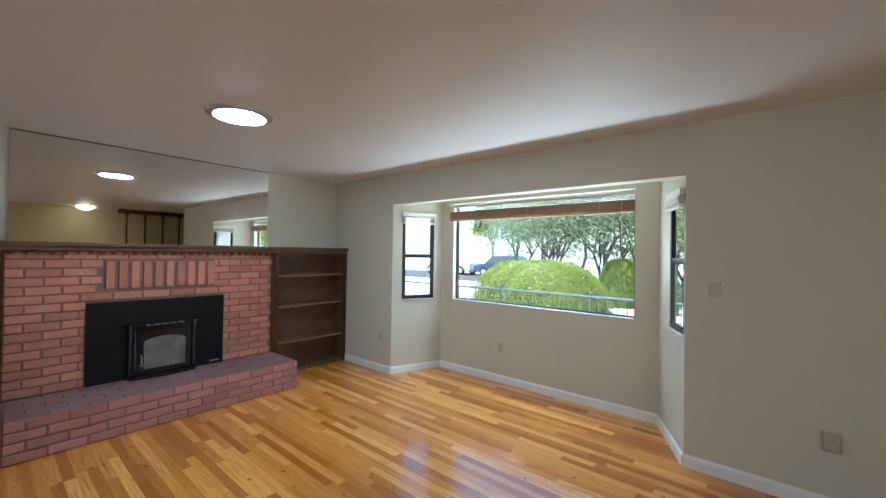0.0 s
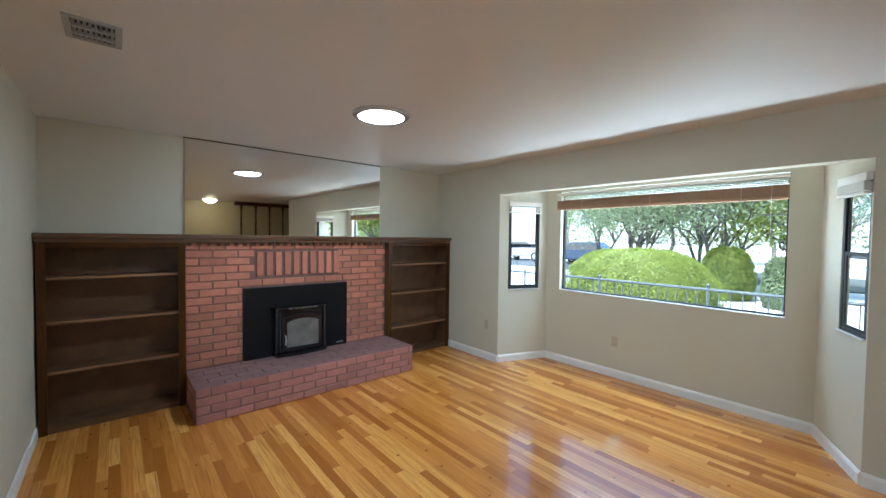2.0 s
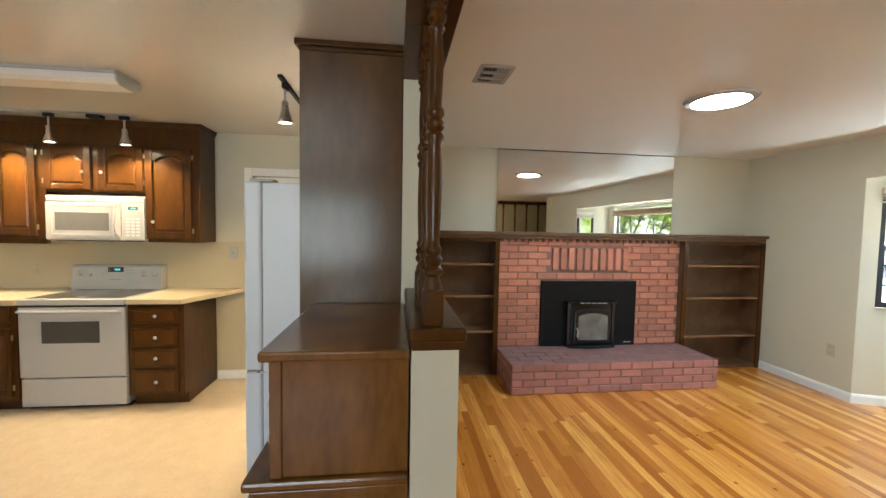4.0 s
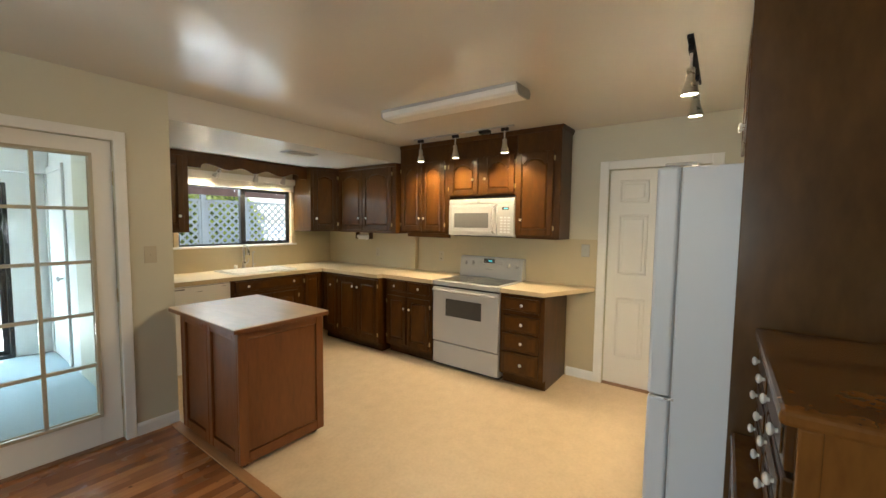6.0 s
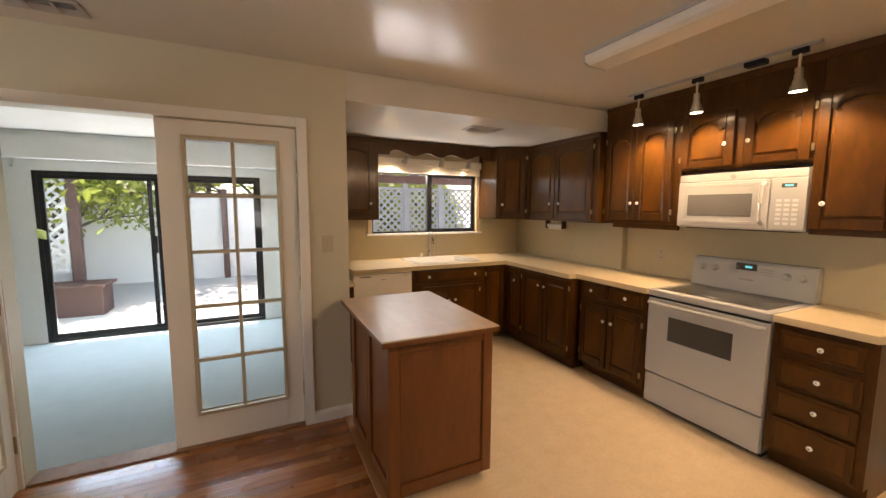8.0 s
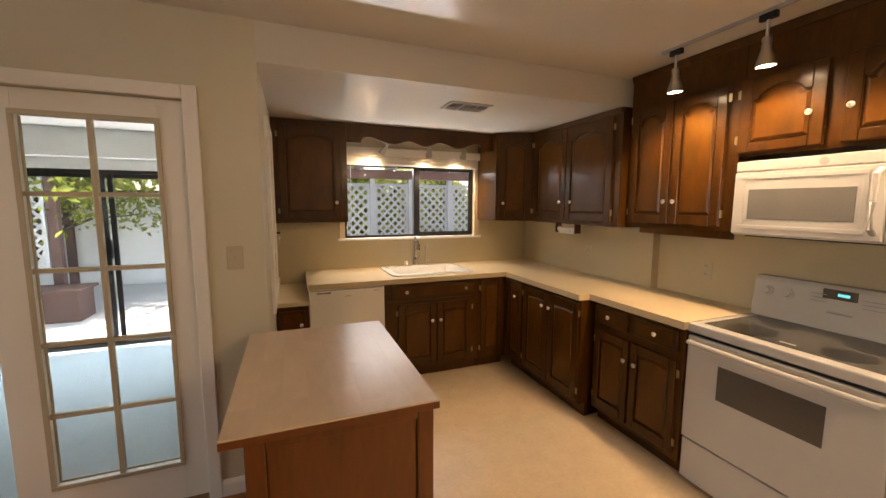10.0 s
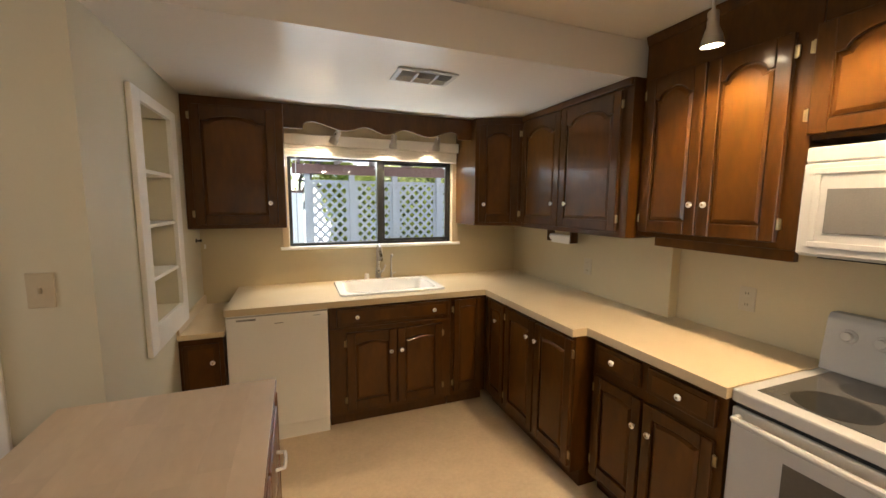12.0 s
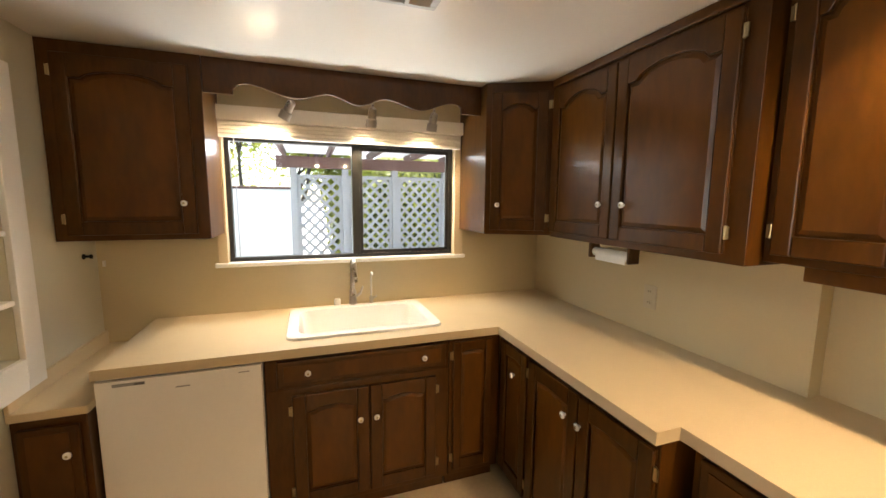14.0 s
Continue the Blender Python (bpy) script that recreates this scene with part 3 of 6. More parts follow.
pbox("headboard", (KW0 - 0.055, KW1 + 0.045, 0.017, 0.060, 1.93, 2.005), BLINDL, sh, "", 0.004)
for k in range(4):
    pbox("fold", (KW0 - 0.03, KW1 + 0.03, 0.012 + 0.003 * k, 0.040 - 0.004 * (k % 2), 1.845 + 0.021 * k, 1.864 + 0.021 * k), BLINDL, sh, "cream fabric fold", 0.004)
bm = B()
tube(bm, [(KW1 - 0.06, 0.03, 1.85), (KW1 - 0.06, 0.02, 1.2)], 0.003, 6)
part("wand", bm, WHITE, sh, "white tilt wand")

# white six-panel door in the kitchen
door = thing("door_1", pose(KX - 0.05, (DK0 + DK1) / 2, 0), "closed white six-panel interior door", "door", kind="structure")
hw = (DK1 - DK0) / 2
bm = B()
bx(bm, -0.035, 0.0, -hw, hw, 0.008, DKZ - 0.003)
part("slab", bm, DOORW, door, "", bevel=0.002)
for c in (-0.175, 0.175):
    for z0, z1 in ((0.26, 0.81), (1.02, 1.555), (1.66, 1.86)):
        bm = B()
        rect_frame(bm, c - 0.118, c + 0.118, z0, z1, 0.016, 0, 0.010)
        for v in bm.verts:
            v.co = Vector((v.co.y + 0.001, v.co.x, v.co.z))
        part("moulding", bm, DOORW, door, "", bevel=0.005)
        pbox("panel", (0.001, 0.011, c - 0.082, c + 0.082, z0 + 0.038, z1 - 0.038), DOORW, door, "", 0.008)
bm = B()
lathe(bm, [(0.006, 0), (0.028, 0.002), (0.028, 0.008), (0.010, 0.012), (0.010, 0.035), (0.026, 0.042), (0.029, 0.055), (0.022, 0.068), (0.004, 0.07)], 18, pose(0, 0.30, 0.95, 0, 90, 0))
part("door_knob", bm, BRASS, door, "brass knob", smooth=True)
bm = B()
CW = 0.075
bx(bm, KX + 0.001, KX + 0.018, DK0 - CW, DK0, 0, DKZ + CW)
bx(bm, KX + 0.001, KX + 0.018, DK1, DK1 + CW, 0, DKZ + CW)
bx(bm, KX + 0.001, KX + 0.018, DK0, DK1, DKZ, DKZ + CW)
solid("trim_door", bm, TRIM, "white painted door casing", "trim", "structure", bevel=0.004)
setting("wall_behind_door", [(KX - 0.5, KX - 0.4, -3.6, -1.9, 0, H)], KWALL, "plain wall behind the closed door", "wall")
setting("floor_door_threshold", [(KX - 0.12, KX + 0.01, DK0, DK1, 0.001, 0.007)], EDGEW, "dark wooden door threshold", "threshold", 0.002)


# double french doors: one leaf shut, one swung open
def french_leaf(m, label, w):
    """A leaf w wide; local x from the hinge to the free edge, y across its thickness."""
    leaf = thing("french_door", m, label, "door", "double french doors")
    h, t = 1.952, 0.036
    g0, g1, z0, z1 = 0.108, w - 0.130, 0.205, 1.855
    bm = B()
    for b in ((0, g0, 0.012, h), (g1, w, 0.012, h), (g0, g1, 0.012, z0), (g0, g1, z1, h)):
        bx(bm, b[0], b[1], -t / 2, t / 2, b[2], b[3])
    part("leaf_frame", bm, DOORW, leaf, "white painted door frame", bevel=0.0015)
    for s in (-1, 1):
        bm = B()
        y = sorted((s * (t / 2 + 0.0005), s * (t / 2 + 0.010)))
        rect_frame(bm, g0 - 0.012, g1 + 0.012, z0 - 0.012, z1 + 0.012, 0.02, *y)
        part("glazing_bead", bm, IVORY, leaf, "tan glazing bead", bevel=0.003)
    xm = (g0 + g1) / 2
    pbox("muntin", (xm - 0.010, xm + 0.010, -0.014, 0.014, z0 + 0.001, z1 - 0.001), IVORY, leaf, "tan muntin", 0.003)
    step = (z1 - z0) / 5
    for k in range(1, 5):
        for a, b in ((g0 + 0.001, xm - 0.0101), (xm + 0.0101, g1 - 0.001)):
            pbox("muntin", (a, b, -0.014, 0.014, z0 + k * step - 0.010, z0 + k * step + 0.010), IVORY, leaf, "", 0.003)
    for k in range(5):
        for a, b in ((g0, xm), (xm, g1)):
            p = pbox("pane", (a + 0.004, b - 0.004, -0.002, 0.002, z0 + k * step + 0.004, z0 + (k + 1) * step - 0.004), PANE, leaf, "clear glass pane", 0)
            p.visible_shadow = False
    for z in (0.25, 0.97, 1.72):
        bm = B()
        lathe(bm, [(0.006, z - 0.045), (0.0065, z), (0.006, z + 0.045)], 10, pose(-0.004, t / 2 + 0.004, 0))
        part("hinge", bm, BRASS, leaf, "brass hinge", smooth=True)
    return leaf


french_leaf(pose(FR0 + 0.004, FY - 0.05, 0), "closed white ten-pane french door leaf", 0.728)
french_leaf(pose(FR1 + 0.035, FY + 0.022, 0, 0, 0, 91), "open white ten-pane french door leaf", 0.65)
bm = B()
for a, b, z0, z1 in ((FR0 - 0.06, FR0, 0, FRZ + 0.06), (FR1, FR1 + 0.06, 0, FRZ + 0.06), (FR0, FR1, FRZ, FRZ + 0.06)):
    bx(bm, a, b, FY + 0.001, FY + 0.016, z0, z1)
solid("trim_french", bm, TRIM, "white painted casing round the french doors", "trim", "structure", bevel=0.004)

# plain white door in the side wall of the sunroom
sd2 = thing("door_3", pose(-1.985, -7.83, 0), "closed plain white door in the sunroom", "door", kind="structure")
pbox("slab", (0.0015, 0.014, -0.325, 0.325, 0.01, 1.93), DOORW, sd2, "", 0.003)
bm = B()
for b in ((-0.39, -0.326, 0, 1.99), (0.326, 0.39, 0, 1.99), (-0.326, 0.326, 1.931, 1.99)):
    bx(bm, 0.001, 0.024, *b)
part("casing", bm, TRIM, sd2, "white casing", bevel=0.003)
bm = B()
lathe(bm, [(0.006, 0), (0.026, 0.002), (0.026, 0.008), (0.009, 0.012), (0.009, 0.035), (0.025, 0.042), (0.027, 0.055), (0.004, 0.066)], 16, pose(0.0142, 0.285, 0.87, 0, 90, 0))
part("door_knob", bm, NICKEL, sd2, "steel knob", smooth=True)

# sliding patio door of the sunroom
sl = thing("door_2", pose(0, SLY, 0), "black aluminium sliding glass patio door", "door", kind="structure")
bm = B()
rect_frame(bm, SL0, SL1, 0.0, SLZ, 0.035, -0.09, -0.01)
part("door_frame", bm, ALU, sl, "black aluminium frame", bevel=0.002)
SM = -0.60
for a, b, y in ((SL0 + 0.035, SM + 0.075, -0.075), (SM - 0.045, SL1 - 0.035, -0.045)):
    bm = B()
    rect_frame(bm, a, b, 0.035, SLZ - 0.035, 0.045, y, y + 0.025)
    part("sash", bm, ALU, sl, "black sash", bevel=0.002)
    pane(sl, a + 0.044, b - 0.044, y + 0.01, 0.079, SLZ - 0.079)
pbox("handle", (SM + 0.0, SM + 0.02, -0.02, 0.012, 0.92, 1.12), ALU, sl, "black pull handle", 0.004)


# ---------- living room ----------
FX = -4.765                       # face of the brickwork
BY0, BY1 = -0.770, 1.245
HX, HZ = -4.21, 0.277
IN0, IN1, INZ = -0.312, 0.735, 0.965
fire = thing("fireplace", pose(FX, 0.24, 0), "red brick fireplace wall with a raised brick hearth", "fireplace")


def rel(*b):
    """World bounds to bounds about the fireplace's base."""
    return (b[0] - FX, b[1] - FX, b[2] - 0.24, b[3] - 0.24, b[4], b[5])


pbox("backing", rel(WX + 0.002, FX - 0.010, BY0, BY1, 0, 1.40), MORTAR, fire, "dark mortar behind the bricks", 0)
pbox("hearth_core", rel(FX - 0.009, HX - 0.010, BY0 + 0.010, BY1 + 0.012, 0.002, HZ - 0.035), MORTAR, fire, "dark mortar", 0)

# stove insert
ins = thing("fireplace_insert", pose(FX + 0.004, (IN0 + IN1) / 2, HZ), "black steel wood-stove insert with an arched glass door", "stove")
w2 = (IN1 - IN0) / 2
pbox("surround", (0.0, 0.03, -w2, w2, 0.001, INZ - HZ), BLACK, ins, "matt black surround panel", 0.004)
bm = B()
prism(bm, [(0.031, -0.27), (0.031, 0.27), (0.085, 0.245), (0.10, 0.0), (0.085, -0.245)], 0.03, 0.44, "z")
part("stove_body", bm, GLOSSB, ins, "gloss black stove body", bevel=0.006)
bm = B()
prism(bm, [(0.031, -0.33), (0.031, 0.33), (0.11, 0.30), (0.135, 0.0), (0.11, -0.30)], 0.442, 0.462, "z")
part("top_shelf", bm, GLOSSB, ins, "gloss black ledge", bevel=0.005)
bm = B()
prism(bm, [(0.031, -0.31), (0.031, 0.31), (0.12, 0.285), (0.15, 0.0), (0.12, -0.285)], 0.002, 0.03, "z")
part("ash_lip", bm, GLOSSB, ins, "gloss black ash lip", bevel=0.005)
for s in (-1, 1):
    bm = B()
    lathe(bm, [(0.026, 0.032), (0.03, 0.06), (0.024, 0.10), (0.024, 0.37), (0.03, 0.41), (0.026, 0.44)], 14, pose(0.075, s * 0.275, 0))
    part("corner_column", bm, GLOSSB, ins, "gloss black column", smooth=True)


def arch(w, z0, z1, rise, n=12):
    pts = [(-w, z0), (w, z0)]
    for k in range(n + 1):
        u = 1 - 2 * k / n
        pts.append((w * u, z1 + rise * math.sqrt(max(0, 1 - (0.9 * u) ** 2)) - rise * 0.43))
    return pts


bm = B()
prism(bm, arch(0.225, 0.055, 0.365, 0.06), 0.101, 0.122, "x")
sd = part("stove_door", bm, GLOSSB, ins, "gloss black arched door", bevel=0.006)
bm = B()
prism(bm, arch(0.180, 0.085, 0.315, 0.06), 0.1225, 0.126, "x")
part("door_glass", bm, FIREGL, sd, "sooty arched stove glass")
bm = B()
tube(bm, [(0.125, -0.20, 0.20), (0.155, -0.205, 0.20), (0.16, -0.205, 0.16), (0.155, -0.205, 0.12)], 0.008, 8)
part("door_handle", bm, NICKEL, sd, "steel spring handle", smooth=True)
for k in range(5):
    pbox("vent_slot", (0.1355, 0.1375, -0.17 + 0.07 * k, -0.12 + 0.07 * k, 0.448, 0.455), NICKEL, ins, "", 0)
pbox("maker_plate", (0.0305, 0.032, 0.40, 0.48, 0.03, 0.042), GREYPL, ins, "small grey plate", 0)

for o in [c for c in ins.children_recursive if c.name.split(".")[0] not in ("surround", "maker_plate")]:
    o.data.transform(Matrix.Diagonal((1, 0.88, 1.05, 1)))

# mantel shelf over brick and bookcases
mt = thing("mantel_shelf", pose(-4.82, 0.27, 1.40), "long dark-stained wooden mantel with dentil moulding", "mantel")
pbox("board", (-0.148, 0.150, DV1 - 0.27 + 0.002, NY - 0.27 - 0.002, 0.035, 0.068), SHELFW, mt, "dark-stained board", 0.006)
pbox("fascia", (-0.145, 0.118, DV1 - 0.27 + 0.003, NY - 0.27 - 0.003, 0.0005, 0.0345), SHELFW, mt, "", 0.004)
me = None
y = BY0 - 0.27 + 0.03
while y < BY1 - 0.27 - 0.03:
    if me is None:
        bm = B()
        bx(bm, 0.056, 0.085, -0.014, 0.014, -0.032, -0.0005)
        me = mesh_of("dentil", bm, SHELFW)
    part("dentil", me, SHELFW, mt, "", pose(0, y, 0))
    y += 0.074


def bookcase(y0, y1, group="built-in bookcases", label="", shelves=(0.42, 0.79, 1.12)):
    w, d, h = y1 - y0, 0.25, 1.398
    c = thing("bookcase", pose(-4.72, y0, 0), label, "bookcase", group)
    pbox("side", (-d + 0.003, 0.0, 0.002, 0.022, 0.0, h), SHELFW, c, "", 0.002)
    pbox("side", (-d + 0.003, 0.0, w - 0.022, w - 0.002, 0.0, h), SHELFW, c, "", 0.002)
    pbox("back_panel", (-d + 0.003, -d + 0.012, 0.0225, w - 0.0225, 0.0, h), SHELFW, c, "dark plywood back", 0)
    pbox("stile", (0.0005, 0.018, 0.0, 0.05, 0.0, h), DWOOD, c, "dark face stile", 0.003)
    pbox("stile", (0.0005, 0.018, w - 0.05, w, 0.0, h), DWOOD, c, "dark face stile", 0.003)
    pbox("rail", (0.0005, 0.016, 0.0505, w - 0.0505, h - 0.035, h), DWOOD, c, "dark face rail", 0.003)
    pbox("bottom_shelf", (-d + 0.0125, 0.0, 0.0225, w - 0.0225, 0.0, 0.035), SHELFW, c, "", 0.002)
    for z in shelves:
        s = pbox("shelf", (-d + 0.0125, -0.03, 0.0225, w - 0.0225, z, z + 0.018), SHELFW, c, "dark plywood shelf", 0.001)
        pbox("edge_strip", (-0.0295, -0.02, 0.0225, w - 0.0225, z - 0.002, z + 0.02), EDGEW, s, "worn pale front edge", 0.002)
    return c


bookcase(DV1 + 0.012, BY0 - 0.004, label="empty dark-stained built-in bookcase beside the hearth", shelves=(0.43, 0.795, 1.125))
bookcase(BY1 + 0.006, NY - 0.004, label="narrow empty dark-stained bookcase by the window wall", shelves=(0.345, 0.765, 1.12))

mir = thing("wall_mirror", pose(WX, 0.265, 1.47), "large frameless mirror above the mantel", "mirror")
bm = B()
prism(bm, [(0.001, -1.017), (0.027, -1.017), (0.003, 1.017), (0.001, 1.017)], 0.0, 0.866, "z")
part("mirror_glass", bm, MIRROR, mir, "silvered glass")
bm = B()
prism(bm, [(0.001, -1.02), (0.030, -1.02), (0.006, 1.02), (0.001, 1.02)], 0.8665, 0.872, "z")
part("top_clip_rail", bm, BLACK, mir, "thin dark top channel")

sk = thing("ceiling_light", pose(-3.20, 0.235, H), "round white glowing skylight diffuser in the ceiling", "ceiling light")
bm = B()
lathe(bm, [(0.178, -0.020), (0.196, -0.014), (0.205, -0.001), (0.180, -0.001)], 48)
part("trim_ring", bm, WHITE, sk, "white trim ring", smooth=True)
bm = B()
lathe(bm, [(0.01, -0.032), (0.09, -0.029), (0.145, -0.024), (0.175, -0.016), (0.175, -0.012)], 48)
part("diffuser", bm, LIGHTDISC, sk, "glowing domed diffuser", smooth=True)


def ceiling_vent(m, w, d, label):
    v = thing("ceiling_vent", m, label, "vent", "ceiling vents")
    pbox("backing", (-w / 2 + 0.02, w / 2 - 0.02, -d / 2 + 0.02, d / 2 - 0.02, -0.003, -0.001), DARK, v, "", 0)
    bm = B()
    f = 0.025
    for b in ((-w / 2, w / 2, -d / 2, -d / 2 + f), (-w / 2, w / 2, d / 2 - f, d / 2), (-w / 2, -w / 2 + f, -d / 2 + f, d / 2 - f), (w / 2 - f, w / 2, -d / 2 + f, d / 2 - f)):
        bx(bm, *b, -0.010, -0.001)
    part("vent_frame", bm, WHITE, v, "white stamped frame", bevel=0.003)
    n = int((d - 2 * f) / 0.016)
    bm = B()
    bx(bm, -w / 2 + f, w / 2 - f, -0.0075, 0.0075, -0.0006, 0.0006)
    me = mesh_of("louvre", bm, WHITE)
    for k in range(n):
        yy = -d / 2 + f + (k + 0.5) * (d - 2 * f) / n
        part("louvre", me, WHITE, v, "", pose(0, yy, -0.009, 48 if yy < 0 else -48, 0, 0))
    for s in (-1, 1):
        pbox("divider", (s * w / 6 - 0.006, s * w / 6 + 0.006, -d / 2 + f, d / 2 - f, -0.017, -0.003), WHITE, v, "", 0)
    return v


ceiling_vent(pose(-3.05, -1.29, H), 0.24, 0.19, "white louvred ceiling vent in the living room")
ceiling_vent(pose(-3.46, -5.838, 2.155), 0.31, 0.20, "white louvred vent in the dropped ceiling")
ceiling_vent(pose(-0.82, -5.205, H), 0.30, 0.16, "white louvred ceiling vent near the french doors")


def wall_plate(m, label, holes, mat=IVORY, w=0.072, h=0.115):
    """Local: x across, -y out of the wall."""
    p = thing("outlet" if holes == "outlet" else "light_switch", m, label, "outlet" if holes == "outlet" else "switch")
    pbox("cover_plate", (-w / 2, w / 2, -0.006, -0.0005, -h / 2, h / 2), mat, p, "", 0.003)
    if holes == "outlet":
        for z in (-0.027, 0.027):
            r = pbox("receptacle", (-0.017, 0.017, -0.0085, -0.0061, z - 0.014, z + 0.014), mat, p, "", 0.003)
            for x in (-0.006, 0.006):
                pbox("slot", (x - 0.0012, x + 0.0012, -0.009, -0.0084, z - 0.004, z + 0.006), DARK, r, "", 0)
    else:
        pbox("toggle", (-0.006, 0.006, -0.016, -0.0061, -0.010, 0.012), mat, p, "", 0.003)
    return p


wall_plate(pose(-0.735 + 0.02, NY, 1.215), "beige thermostat-style switch plate on the greige wall", "switch", w=0.07, h=0.09)
wall_plate(pose(-4.01, NY, 0.42), "beige outlet near the floor beside the bay", "outlet")
wall_plate(pose(-2.72, BBY, 0.385), "beige outlet under the picture window", "outlet")
wb = thing("wall_box", pose(-0.17, NY, 0.40), "white plug-in box on the wall near the floor", "plug")
pbox("box_body", (-0.04, 0.04, -0.03, -0.0005, -0.055, 0.055), IVORY, wb, "", 0.008)
pbox("face", (-0.03, 0.03, -0.0375, -0.0351, -0.04, 0.04), IVORY, wb, "", 0.002)

# spindles on the half wall
cap = thing("half_wall_cap", pose(-2.42, -1.73, 1.15), "dark-stained wooden cap on the half wall", "cap board")
pbox("board", (-0.379, 0.408, -0.040, 0.128, 0.0005, 0.042), DWOOD, cap, "", 0.008)
pbox("apron", (0.3685, 0.384, -0.034, 0.114, -0.030, 0.0), DWOOD, cap, "", 0.004)
hb = thing("header_board", pose(-2.42, -1.73, 2.19), "dark-stained board under the header", "trim board")
pbox("board", (-0.379, 0.44, -0.060, 0.12, 0.0, 0.024), DWOOD, hb, "", 0.005)


def spindle(m, top, label, group):
    s = thing("turned_post", m, label, "spindle", group)
    h = top
    bm = B()
    bx(bm, -0.031, 0.031, -0.031, 0.031, 0.0, 0.11)
    part("base_block", bm, DWOOD, s, "", bevel=0.006)
    f = h / 0.998
    pr = [(0.044, 0.109), (0.040, 0.128), (0.030, 0.140), (0.029, 0.146), (0.045, 0.156), (0.047, 0.168), (0.034, 0.180), (0.044, 0.190), (0.045, 0.200), (0.031, 0.212), (0.040, 0.222), (0.040, 0.232), (0.028, 0.244),
          (0.030, 0.275), (0.034, 0.34), (0.0365, 0.41), (0.035, 0.48), (0.030, 0.545), (0.041, 0.558), (0.041, 0.568), (0.029, 0.578), (0.044, 0.590), (0.045, 0.604), (0.030, 0.616), (0.042, 0.628), (0.041, 0.640), (0.029, 0.652),
          (0.031, 0.69), (0.034, 0.75), (0.032, 0.81), (0.027, 0.862), (0.040, 0.876), (0.029, 0.888), (0.045, 0.902), (0.044, 0.915), (0.030, 0.928), (0.042, 0.940)]
    bm = B()
    lathe(bm, [(r * 0.63, z * f) for r, z in pr], 20)
    part("turning", bm, DWOOD, s, "glossy turned shaft", smooth=True)
    bm = B()
    bx(bm, -0.029, 0.029, -0.029, 0.029, 0.9405 * f, h)
    part("top_block", bm, DWOOD, s, "", bevel=0.005)
    return s


for x in (-2.068, -2.316, -2.566):
    spindle(pose(x, -1.70, 1.1925), 0.997, "dark glossy turned wooden post on the half wall", "turned posts on the half wall")

# entry beyond: divider with posts and a warm ceiling lamp
ed = thing("entry_half_wall", pose(2.2, 1.98, 0), "low painted wall carrying dark turned posts", "half wall")
pbox("wall_body", (-0.05, 0.05, -0.62, 1.11, 0, 1.0), WALL, ed, "", 0)
pbox("cap_board", (-0.08, 0.08, -0.64, 1.11, 1.0005, 1.035), DWOOD, ed, "dark cap board", 0.005)
hd = thing("entry_header", pose(2.2, 1.98, 2.245), "dark board at the ceiling above entry posts", "trim board")
pbox("board", (-0.06, 0.06, -0.64, 1.11, 0.0, 0.099), DWOOD, hd, "", 0.003)
for k in range(4):
    spindle(pose(2.2, 1.5 + 0.36 * k, 1.0355), 1.2095, "dark turned wooden post in the entry", "turned posts in the entry")
dl = thing("dome_ceiling_lamp", pose(1.9, 0.72, H), "glowing warm dome ceiling lamp in the entry", "ceiling lamp")
bm = B()
lathe(bm, [(0.16, -0.025), (0.17, -0.012), (0.165, -0.001)], 28)
part("lamp_base", bm, BRASS, dl, "brass base", smooth=True)
bm = B()
lathe(bm, [(0.01, -0.10), (0.06, -0.092), (0.11, -0.07), (0.14, -0.04), (0.145, -0.026)], 28)
part("dome", bm, DOMEGL, dl, "warm glowing glass dome", smooth=True)


# ---------- kitchen cabinets ----------
def arc_z(u, rise):
    """Cathedral arch: flat shoulders, a small notch, then the crown."""
    if u < 0.13 or u > 0.87:
        return 0.0
    v = (u - 0.13) / 0.74
    return rise * (0.30 + 0.70 * math.sin(math.pi * v) ** 0.8)


def knob_mesh():
    bm = B()
    lathe(bm, [(0.005, 0), (0.005, 0.007), (0.010, 0.009), (0.0138, 0.014), (0.0134, 0.018), (0.0085, 0.0215), (0.0045, 0.022)], 16, pose(0, 0, 0, 90, 0, 0))
    return mesh_of("knob", bm, PORCE, smooth=True)


KNOB = knob_mesh()
bm = B()
lathe(bm, [(0.0048, 0.0), (0.0048, 0.0228), (0.001, 0.0232)], 10, pose(0, 0, 0, 90, 0, 0))
KNOBC = mesh_of("knob_screw", bm, BRASS)
bm = B()
lathe(bm, [(0.0045, -0.022), (0.0055, -0.020), (0.0055, 0.020), (0.0045, 0.022)], 8)
bx(bm, -0.012, 0.0, -0.001, 0.004, -0.02, 0.02)
HINGE = mesh_of("hinge", bm, BRASS)


def add_knob(parent, x, z, y=0.0):
    k = part("knob", KNOB, PORCE, parent, "round white porcelain knob", pose(x, y, z))
    part("knob_screw", KNOBC, BRASS, parent, "brass centre", pose(x, y, z))


